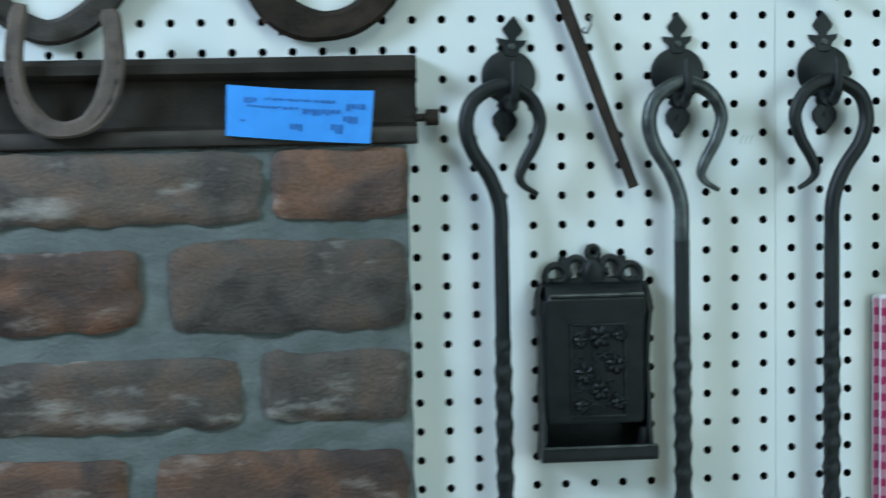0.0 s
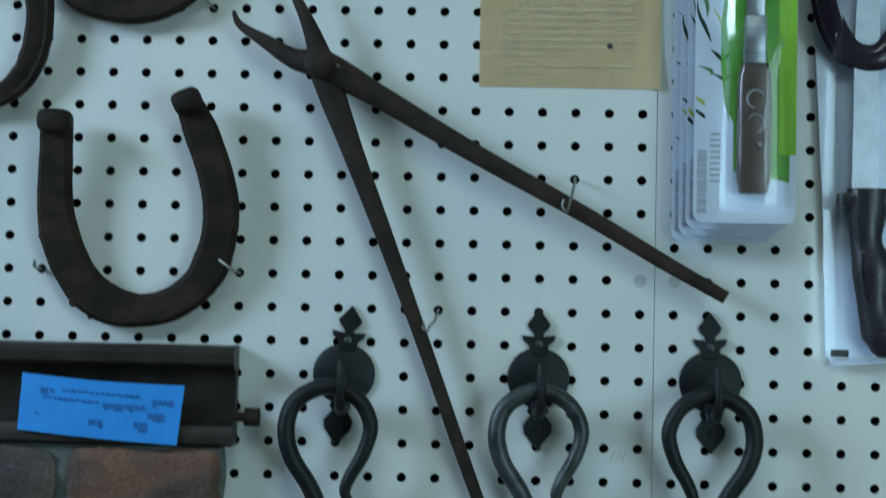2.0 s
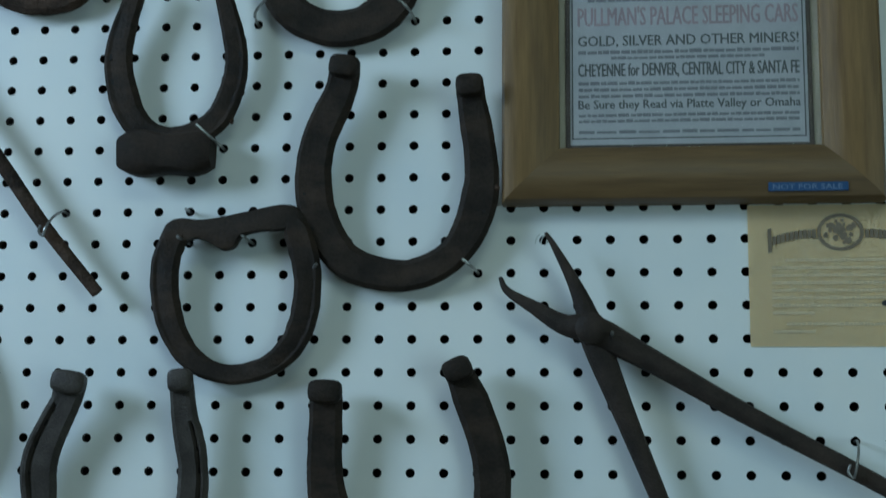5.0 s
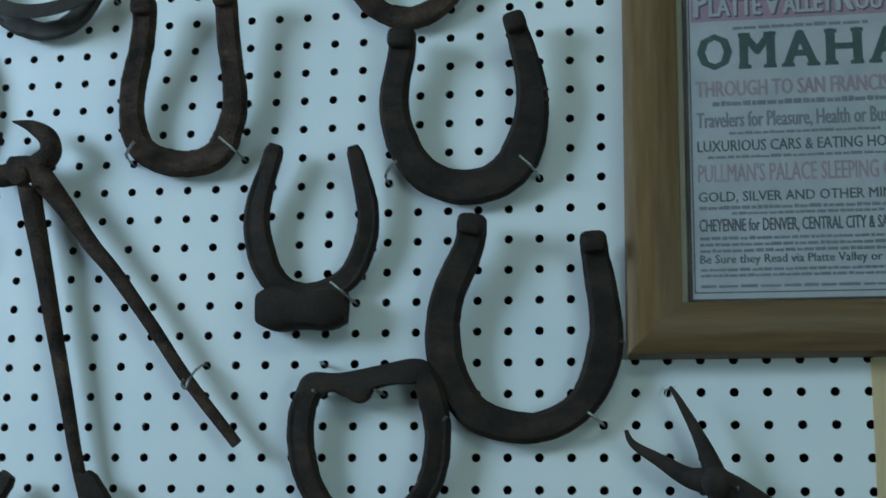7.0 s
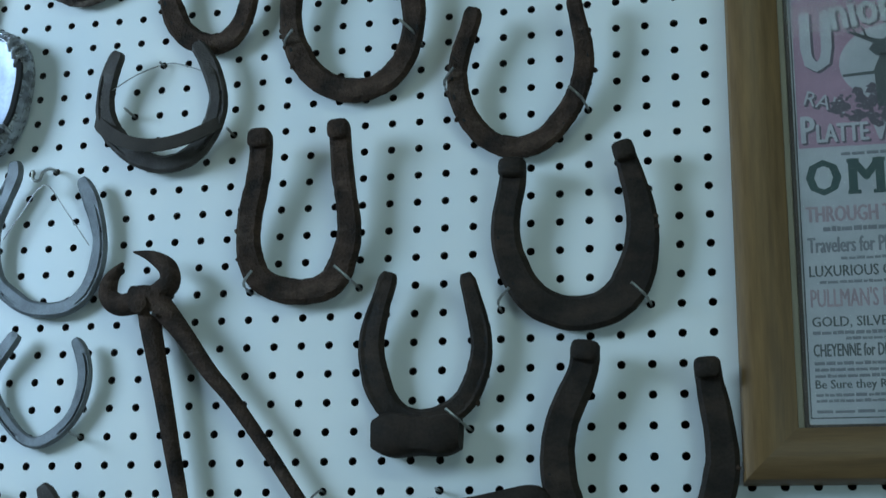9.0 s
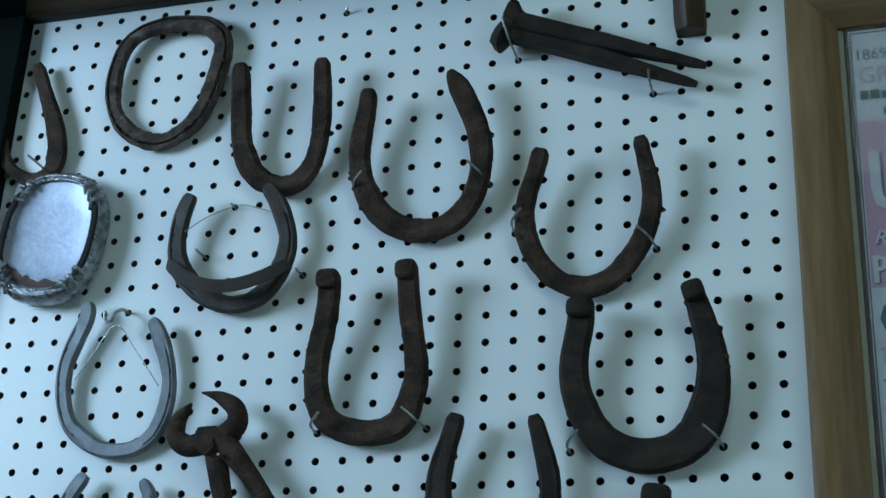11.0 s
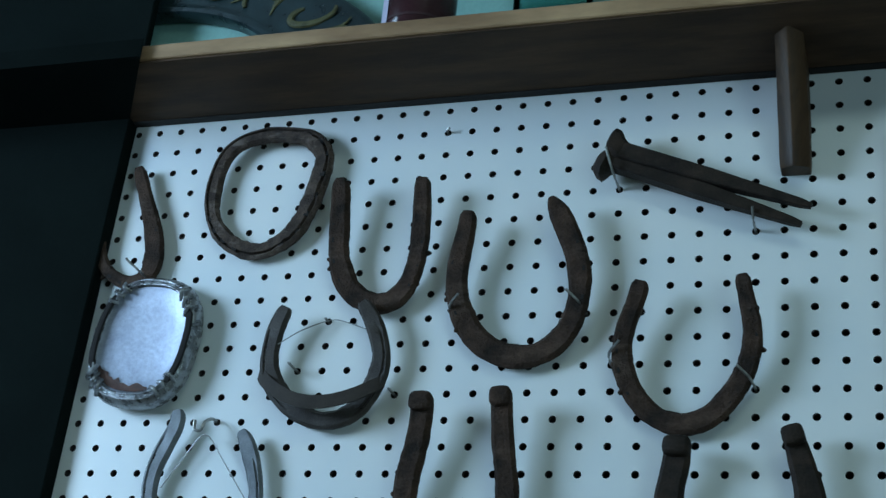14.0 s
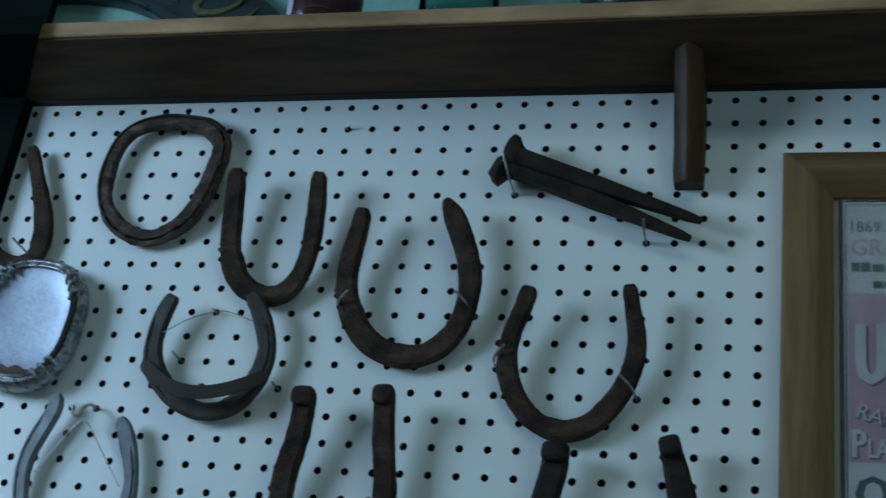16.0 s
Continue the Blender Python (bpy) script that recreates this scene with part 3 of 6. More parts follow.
def horseshoe(label, stations, thick=0.36, lean=(0.2, 0.85), material=None, groove=0.06, calk=0.0, nails=4, pegs=(), rough=0.12, seed=1, name="horseshoe"):
    line, widths = shoe_line(stations)
    toe = min(line, key=lambda p: p[1])
    y0, y1 = toe[1], max(line[0][1], line[-1][1])
    stand = lambda y: lean[0] + (lean[1] - lean[0]) * (y - y0) / (y1 - y0)
    gr = lambda u: groove if 0.1 < abs(u - 0.5) < 0.40 else 0.0
    t = thing(name, P(toe[0], toe[1], lean[0]), label, "horseshoe", "horseshoes on the board")
    part("bar", shoe_body(line, widths, thick, stand, gr, rough, seed), material, t)
    middle = sorted(widths)[len(widths) // 2]
    n = len(line)
    for side in (-1, 1):
        for q in range(nails):
            u = 0.5 + side * (0.15 + 0.065 * q)
            k = int(u * (n - 1))
            a, b = line[k - 1], line[k + 1]
            d = Vector((b[0] - a[0], b[1] - a[1])).normalized()
            w = widths[k] / 2
            cx, cy = line[k][0] + d.y * 0.45 * w, line[k][1] - d.x * 0.45 * w
            s = stand(cy) + thick - groove + 0.004
            bm = bmesh.new()
            h, v = d * 0.10, Vector((-d.y, d.x)) * 0.045
            r1 = [P(cx + h.x * p + v.x * m, cy + h.y * p + v.y * m, s - 0.1) for p, m in ((-1, -1), (1, -1), (1, 1), (-1, 1))]
            r2 = [P(cx + h.x * p + v.x * m, cy + h.y * p + v.y * m, s) for p, m in ((-1, -1), (1, -1), (1, 1), (-1, 1))]
            ring_mesh(bm, [r1, r2])
            part("nail_hole", bm, M_NEARBLACK, t, smooth=False)
    if calk:
        for end, nxt, bh in ((line[0], line[3], widths[2]), (line[-1], line[-4], widths[-3])):
            d = Vector((end[0] - nxt[0], end[1] - nxt[1])).normalized()
            v = Vector((-d.y, d.x))
            s = stand(end[1])
            w = bh * 0.52
            rings = []
            for z, f in ((s, 0.9), (s + thick * 0.8, 1.0), (s + thick + calk * 0.45, 0.98), (s + thick + calk * 0.75, 0.86), (s + thick + calk * 0.9, 0.6)):
                loop = []
                for q in range(16):
                    a = 2 * math.pi * q / 16
                    p = (-0.26 + 0.36 * math.copysign(abs(math.cos(a)) ** 0.55, math.cos(a)) * f) * (1 + 0.06 * noise.noise(Vector((q, seed, z))))
                    m = math.copysign(abs(math.sin(a)) ** 0.6, math.sin(a)) * f
                    loop.append(P(end[0] + d.x * p + v.x * m * w, end[1] + d.y * p + v.y * m * w, z))
                rings.append(loop)
            part("heel_calk", ring_mesh(bmesh.new(), rings), material, t)
    if material in (M_RUST, M_IRON):
        nail_stubs(t, line, stand, thick, middle, seed, 4 if material == M_RUST else 2)
    for p in pegs:
        peg(*p) if len(p) > 3 else peg(p[0], p[1], max(1.25, p[2]), 0.42, math.copysign(0.5, toe[0] - p[0]))
    return t, line, stand


# lower group, over the bricks
horseshoe("heavy dark iron draft horseshoe with turned-up heels on two pegs",
          ((-5.43, -4.38, 0.98), (-5.44, -5.63, 0.98), (-5.47, -6.74, 1.05), (-5.39, -7.69, 1.14), (-5.06, -8.7, 1.18), (-4.49, -9.6, 1.22), (-3.7, -10.08, 1.14), (-2.88, -10.2, 1.01), (-2.01, -10.03, 0.98), (-1.26, -9.51, 1.02), (-0.79, -8.82, 1.12), (-0.53, -7.86, 1.09), (-0.5, -7.04, 1.08), (-0.68, -6.08, 1.06), (-1.12, -4.88, 1.01), (-1.61, -3.76, 0.75)),
          0.40, (0.2, 0.7), M_IRON, 0.0, 0.35, 2, ((0, -9, 1.1, 0.35, -0.45), (-6, -9, 1.0, 0.2, 0.1)), 0.06, 2)
horseshoe("heavy dark draft horseshoe with turned-up heels beside the picture frame",
          ((-4.99, 5.51, 0.88), (-5.15, 4.62, 0.97), (-5.49, 3.87, 1.04), (-5.82, 3.13, 1.06), (-5.99, 2.33, 1.1), (-5.99, 1.45, 1.14), (-5.81, 0.58, 1.17), (-5.4, -0.17, 1.1), (-4.75, -0.82, 1.07), (-3.45, -1.13, 1), (-2.51, -0.96, 0.95), (-1.7, -0.46, 0.96), (-1.23, 0.24, 1.08), (-0.95, 1.04, 1.14), (-0.84, 1.81, 1.06), (-0.89, 2.58, 1.01), (-1.03, 3.53, 0.94), (-1.17, 4.29, 0.86), (-1.2, 4.85, 0.81)),
          0.40, (0.2, 0.7), M_IRON, 0.0, 0.35, 2, ((-6, -1, 0.9, 0.2, 0.2), (-1, -1, 1.0, 0.3, -0.4)), 0.06, 3)
horseshoe("worn grey steel horseshoe with a deep nail groove",
          ((-13.21, -4.11, 1.09), (-13.34, -4.86, 0.93), (-13.7, -5.56, 1.01), (-14.05, -6.32, 1.09), (-14.22, -7.21, 1.15), (-13.85, -9.05, 0.86), (-12.15, -10.3, 0.84), (-10.75, -9.88, 0.95), (-9.9, -9.1, 1.02), (-9.58, -8.35, 1.0), (-9.45, -7.65, 0.92), (-9.44, -6.82, 0.92), (-9.56, -6.07, 0.9), (-9.74, -5.24, 0.77), (-9.83, -4.06, 0.69)),
          0.34, (0.15, 0.8), M_GREY, 0.12, 0.2, 4, ((-9, -9, 1.2),), 0.08, 4)
horseshoe("brown rusted horseshoe hung in front of the iron rail",
          ((-12.53, -9.42, 0.51), (-12.78, -10.55, 0.6), (-12.84, -11.62, 0.57), (-12.62, -12.61, 0.67), (-12.09, -13.28, 0.72), (-11.38, -13.47, 0.54), (-10.57, -13.26, 0.62), (-9.99, -12.53, 0.77), (-9.71, -11.58, 0.72), (-9.67, -10.69, 0.68), (-9.75, -9.64, 0.64)),
          0.3, (1.15, 1.3), M_BROWN, 0.03, 0, 4, (), 0.06, 5)
# upper group
horseshoe("dark iron draft horseshoe with square heels above a hide-wrapped shoe",
          ((-7.43, 11.91, 0.92), (-7.49, 11.12, 0.92), (-7.7, 10.19, 0.95), (-7.74, 9.34, 1), (-7.59, 8.6, 1.06), (-7.21, 7.73, 1.08), (-6.59, 7.05, 1.12), (-5.52, 6.68, 1.16), (-4.5, 6.82, 1.2), (-3.82, 7.3, 1.31), (-3.39, 8.07, 1.29), (-3.17, 9.09, 1.11), (-3.2, 10.08, 0.98), (-3.41, 11, 0.85), (-3.75, 12.24, 0.66)),
          0.38, (0.2, 0.75), M_IRON, 0.0, 0.3, 3, ((-3, 7, 1.3), (-8, 7, 1.2)), 0.06, 6)
horseshoe("narrow rusty horseshoe with long straight arms and folded heels",
          ((-16.47, 13.51, 0.81), (-16.48, 12.55, 0.82), (-16.63, 11.63, 0.85), (-16.86, 10.59, 0.89), (-16.92, 9.72, 0.86), (-16.78, 8.85, 0.9), (-16.32, 8.18, 0.93), (-15.25, 7.83, 0.83), (-14.3, 7.9, 0.98), (-13.76, 8.24, 1.02), (-13.43, 8.92, 0.99), (-13.22, 9.81, 0.86), (-13.31, 10.86, 0.79), (-13.47, 11.94, 0.76), (-13.57, 13.64, 0.75)),
          0.42, (0.2, 1.0), M_RUST, 0.0, 0.2, 0, ((-13, 8, 1.4), (-17, 8, 1.2)), 0.10, 7)
horseshoe("plain round rusty horseshoe with nail stubs in its sides",
          ((-8.84, 17.69, 0.64), (-9.05, 16.93, 0.63), (-9.37, 16.07, 0.67), (-9.49, 15.19, 0.7), (-9.38, 14.42, 0.75), (-9.03, 13.66, 0.77), (-8.39, 12.96, 0.73), (-7.45, 12.63, 0.79), (-6.54, 12.85, 0.8), (-5.86, 13.5, 0.79), (-5.37, 14.22, 0.74), (-5.07, 15.09, 0.7), (-5.01, 15.95, 0.65), (-5.16, 16.76, 0.58), (-5.35, 17.79, 0.54)),
          0.36, (0.2, 0.9), M_RUST, 0.0, 0, 4, ((-10, 15, 0.9), (-5, 14, 0.9)), 0.10, 8)
horseshoe("wide rusty horseshoe with pointed heels held by two pegs",
          ((-15.44, 20.82, 0.64), (-15.52, 19.93, 0.72), (-15.72, 18.95, 0.8), (-15.77, 18.02, 0.8), (-15.58, 17.1, 0.86), (-15.11, 16.18, 0.94), (-14.33, 15.5, 0.91), (-13.26, 15.21, 0.89), (-12.36, 15.42, 0.86), (-11.68, 15.98, 0.9), (-11.3, 16.71, 0.83), (-11.12, 17.67, 0.81), (-11.21, 18.69, 0.88), (-11.54, 19.67, 0.84), (-11.96, 20.59, 0.78), (-12.29, 21.16, 0.36)),
          0.38, (0.2, 0.95), M_RUST, 0.0, 0, 4, ((-11, 17, 1.3), (-16, 17, 1.0)), 0.10, 9)
horseshoe("narrow rusty horseshoe with a square toe hung near the shelf",
          ((-20.79, 22.56, 0.64), (-20.74, 21.66, 0.76), (-20.7, 20.53, 0.81), (-20.65, 19.52, 0.8), (-20.39, 18.62, 0.89), (-19.88, 17.86, 0.85), (-18.86, 17.46, 0.79), (-18.1, 17.75, 0.83), (-17.65, 18.47, 0.74), (-17.42, 19.43, 0.69), (-17.37, 20.54, 0.73), (-17.39, 21.56, 0.67), (-17.41, 22.37, 0.57)),
          0.38, (0.25, 0.95), M_RUST, 0.0, 0, 4, (), 0.11, 10)
horseshoe("thin rusty horseshoe partly behind a tin dish",
          ((-31.69, 21.37, 0.54), (-31.31, 20.02, 0.52), (-30.77, 19.3, 0.5), (-29.76, 18.79, 0.58), (-28.98, 19.18, 0.9), (-28.9, 20.28, 0.89), (-29.22, 21.43, 0.75), (-29.7, 22.58, 0.59), (-30.3, 24.03, 0.59)),
          0.3, (0.2, 0.42), M_RUST, 0.0, 0, 2, ((-29, 19, 1.4),), 0.1, 11)
horseshoe("scuffed aluminium horseshoe with a wire across hung on a hook",
          ((-26.34, 13.24, 0.54), (-26.3, 12.66, 0.61), (-26.73, 11.72, 0.73), (-27.04, 10.71, 0.63), (-27, 9.64, 0.58), (-26.66, 8.66, 0.57), (-26.02, 8.1, 0.68), (-25.42, 7.72, 0.59), (-24.62, 7.57, 0.56), (-23.83, 7.68, 0.57), (-23.29, 8.02, 0.61), (-22.94, 8.58, 0.62), (-22.75, 9.27, 0.62), (-22.7, 10.02, 0.52), (-22.87, 10.84, 0.57), (-23.23, 11.79, 0.66), (-23.58, 12.43, 0.43)),
          0.3, (0.15, 0.55), M_ALU, 0.05, 0, 4, (), 0.04, 12)
horseshoe("small grooved aluminium pony shoe",
          ((-25.53, 6.66, 0.5), (-25.97, 6.08, 0.58), (-26.47, 5.22, 0.42), (-26.29, 4.36, 0.48), (-25.69, 3.55, 0.46), (-25.1, 2.97, 0.42), (-24.52, 2.77, 0.43), (-23.85, 3.04, 0.48), (-23.26, 3.58, 0.48), (-22.89, 4.36, 0.5), (-22.79, 5.18, 0.52), (-22.97, 5.94, 0.52), (-23.24, 6.39, 0.35)),
          0.28, (0.15, 0.5), M_ALU, 0.1, 0, 4, ((-23, 3, 1.0, 0, 0.1),), 0.04, 13)
horseshoe("worn grey steel horseshoe hung below the pony shoe",
          ((-26.3, 1.3, 0.6), (-27.6, 0.2, 0.66), (-28.25, -1.6, 0.7), (-27.7, -3.4, 0.7), (-26.6, -4.6, 0.7), (-25.5, -4.85, 0.7), (-24.2, -4.5, 0.7), (-23.1, -3.4, 0.7), (-22.65, -1.8, 0.7), (-23.1, 0, 0.66), (-23.9, 1.2, 0.6)),
          0.32, (0.15, 0.6), M_GREY, 0.08, 0, 4, (), 0.06, 14)
horseshoe("dark iron horseshoe beside the grey steel shoe",
          ((-20.3, -2.6, 0.7), (-21.2, -4, 0.78), (-21.5, -5.6, 0.8), (-21, -7.4, 0.8), (-20, -8.4, 0.8), (-19, -8.6, 0.8), (-18, -8.4, 0.8), (-16.9, -7.3, 0.8), (-16.45, -5.6, 0.8), (-16.8, -4, 0.76), (-17.7, -2.6, 0.7)),
          0.36, (0.15, 0.6), M_IRON, 0.05, 0, 3, (), 0.06, 15)

# shoe with a hide-wrapped toe
t, line, stand = horseshoe("dark horseshoe with a hide-wrapped toe block on a peg",
          ((-11.67, 8.23, 0.63), (-11.87, 7.54, 0.66), (-12.15, 6.7, 0.79), (-12.32, 5.81, 0.85), (-12.21, 4.93, 0.93), (-11.91, 4.05, 0.92), (-11.39, 3.48, 0.8), (-10.67, 3.25, 0.77), (-9.83, 3.39, 0.77), (-9.14, 3.83, 0.81), (-8.76, 4.5, 0.78), (-8.54, 5.31, 0.75), (-8.55, 6.07, 0.69), (-8.72, 6.86, 0.65), (-9.04, 8.07, 0.51)),
          0.34, (0.2, 0.7), M_IRON, 0.015, 0, 4, ((-9, 3, 1.5),), 0.08, 16)
rings = []
for k in range(13):
    u = k / 12
    x = -12.12 + 2.95 * u
    bulge = 1 - 0.18 * abs(2 * u - 1) ** 4
    lo, hi = 2.0 + 0.16 * (2 * u - 1) ** 2 - 0.06 * math.sin(9 * u), 3.42 + 0.10 * math.sin(7 * u + 0.6) - 0.12 * (2 * u - 1) ** 4
    c, h = (lo + hi) / 2, (hi - lo) / 2 * bulge
    rings.append([P(x, c + h * math.copysign(abs(math.sin(a)) ** 0.55, math.sin(a)), 0.62 + 0.5 * bulge * math.copysign(abs(math.cos(a)) ** 0.6, math.cos(a)) + 0.05 * math.sin(5 * a + 9 * u) * (1 - 0.5 * abs(2 * u - 1))) for a in [2 * math.pi * q / 20 for q in range(20)]])
part("toe_wrap", ring_mesh(bmesh.new(), rings), M_LEATHER, t, "dark stitched hide wrapped over the toe")

# shoe with a forged strap across it and a thin wire
t, line, stand = horseshoe("worn steel horseshoe with a bowed strap across and a hanging wire",
          ((-22.38, 17.24, 0.6), (-22.72, 16.45, 0.7), (-22.89, 15.55, 0.7), (-22.84, 14.8, 0.78), (-22.49, 14.07, 0.84), (-21.65, 13.29, 0.77), (-20.62, 12.87, 0.68), (-19.58, 13.07, 0.78), (-18.91, 13.71, 0.82), (-18.5, 14.56, 0.79), (-18.42, 15.38, 0.7), (-18.76, 16.46, 0.69), (-19.3, 17.33, 0.56)),
          0.3, (0.25, 0.8), M_GREY, 0.05, 0, 4, (), 0.08, 17)
rings = []
for k in range(33):
    u = k / 32
    w = math.sin(math.pi * u)
    x = -23.28 + 5.08 * u
    d = 0.55 + 0.80 * w ** 0.7
    j = 14.8 - 0.40 * u - 1.32 * w ** 0.8
    h = 0.34 - 0.06 * w
    rings.append([P(x, j + h, d - 0.12), P(x, j + h, d - 0.04), P(x, j - h, d + 0.12), P(x, j - h, d + 0.04)])
part("strap", ring_mesh(bmesh.new(), rings), M_STRAP, t, "bowed dark steel strap")
part("wire", tube(bmesh.new(), smooth_line([P(-22.55, 15.75, 0.9), P(-21.7, 16.4, 0.7), P(-20.8, 16.95, 0.25), P(-20.0, 16.7, 0.6), P(-18.9, 16.2, 0.9)], 5), 0.022, 6), M_PEG, t, "thin zinc wire")
peg(-21, 17, 0.35)
peg(-22, 15, 0.9)
peg(-18, 14, 0.7)

# hanging wire and hook of the aluminium shoe
wire = thing("hanging_wire", P(-25.1, 12.4, 0), "thin wire running from a hook to an aluminium horseshoe", "wire")
part("strand", tube(bmesh.new(), smooth_line([P(-26.6, 10.3, 0.5), P(-26.0, 11.3, 0.45), P(-25.15, 12.35, 0.5), P(-24.2, 11.3, 0.5), P(-23.1, 9.9, 0.55)], 5), 0.024, 6), M_PEG, wire)
hook = thing("wire_hook", P(-25, 13, 0), "brass-coloured screw hook holding a wire", "hook", "pegs on the board")
part("wire", tube(bmesh.new(), smooth_line([P(-25, 13, -0.2), P(-25, 13, 0.4), P(-25.02, 12.7, 0.9), P(-25.1, 12.35, 1.0), P(-25.35, 12.4, 1.0), P(-25.4, 12.75, 1.0)], 5), 0.065, 8), M_PEG, hook)


# closed ring shoe near the shelf
def ring_shoe():
    t = thing("horseshoe", P(-24.3, 19.7, 0.3), "crusted closed oval horseshoe with a deep nail groove", "horseshoe", "horseshoes on the board")
    outer = ((-27.03, 22.0), (-26.4, 20.75), (-25.24, 19.92), (-24.1, 19.8), (-22.89, 20.4), (-22.2, 21.5), (-21.8, 22.9), (-21.72, 24.4), (-22.3, 25.2), (-23.1, 25.55), (-24.8, 25.72), (-26.3, 25.2), (-27.0, 23.9))
    mid = []
    for x, y in outer:
        v = Vector((-24.4 - x, 22.75 - y)).normalized() * 0.38
        mid.append((x + v.x + 0.08, y + v.y - 0.18))
    line = smooth_line(mid + mid[:3], 6)[6:6 + 6 * len(mid)]
    n = len(line)
    stand = lambda y: 0.2 + 0.03 * (y - 19.7)
    part("bar", shoe_body(line, [0.72 + 0.10 * math.sin(2 * math.pi * (k / n - 0.1)) for k in range(n)], 0.36, stand, lambda u: 0.16, 0.2, 21, True), M_CRUST, t)
    for k in (16, 20, 24, 28, 32, 36, 40, 70, 74, 77, 2, 5):
        x, y = line[k % n]
        cx, cy = -24.4 + (x + 24.4) * 1.05, 22.75 + (y - 22.75) * 1.05
        bm = bmesh.new()
        box(bm, cx - 0.1, cx + 0.1, cy - 0.1, cy + 0.1, stand(y) + 0.1, stand(y) + 0.33)
        part("nail_hole", bm, M_NEARBLACK, t, smooth=False)


ring_shoe()


def bar_shoe():
    t = thing("horseshoe", P(-8.5, -4.4, 0.3), "dark iron bar shoe closed by a pointed frog plate", "horseshoe", "horseshoes on the board")
    line, widths = shoe_line(((-10.1, 0.35, 0.8), (-10.5, -0.5, 0.86), (-10.55, -1.6, 0.86), (-10.25, -2.8, 0.82), (-9.6, -3.7, 0.7), (-8.5, -4.12, 0.6), (-7.3, -3.85, 0.66), (-6.5, -3.1, 0.8), (-6.15, -2.0, 0.84), (-6.15, -0.8, 0.86), (-6.55, 0.5, 0.82)))
    stand = lambda y: 0.2 + 0.07 * (y + 4.4)
    part("bar", shoe_body(line, widths, 0.36, stand, lambda u: 0.025 if 0.1 < abs(u - 0.5) < 0.4 else 0, 0.1, 22), M_IRON, t)
    top = [(-10.72, 0.05), (-10.5, 0.5), (-10.1, 0.66), (-9.3, 0.62), (-8.0, 0.85), (-7.0, 1.05), (-6.45, 0.95), (-6.2, 0.5), (-6.75, 0.3), (-7.6, 0.25), (-8.15, 0.1), (-8.4, -0.25), (-8.75, -0.33), (-9.1, -0.15), (-9.6, 0.05), (-10.1, -0.1)]
    top = smooth_line(top + top[:1], 4)[:-1]
    rings = [[P(-8.5 + (x + 8.5) * f, 0.3 + (y - 0.3) * f, d) for x, y in top] for d, f in ((0.45, 0.97), (0.52, 1.0), (0.76, 1.0), (0.84, 0.96), (0.86, 0.9))]
    part("frog_plate", ring_mesh(bmesh.new(), rings), M_IRON, t)
    peg(-10, 0, 1.3)
    peg(-8, 0, 1.3)
    peg(-10, 1, 0.5)


bar_shoe()


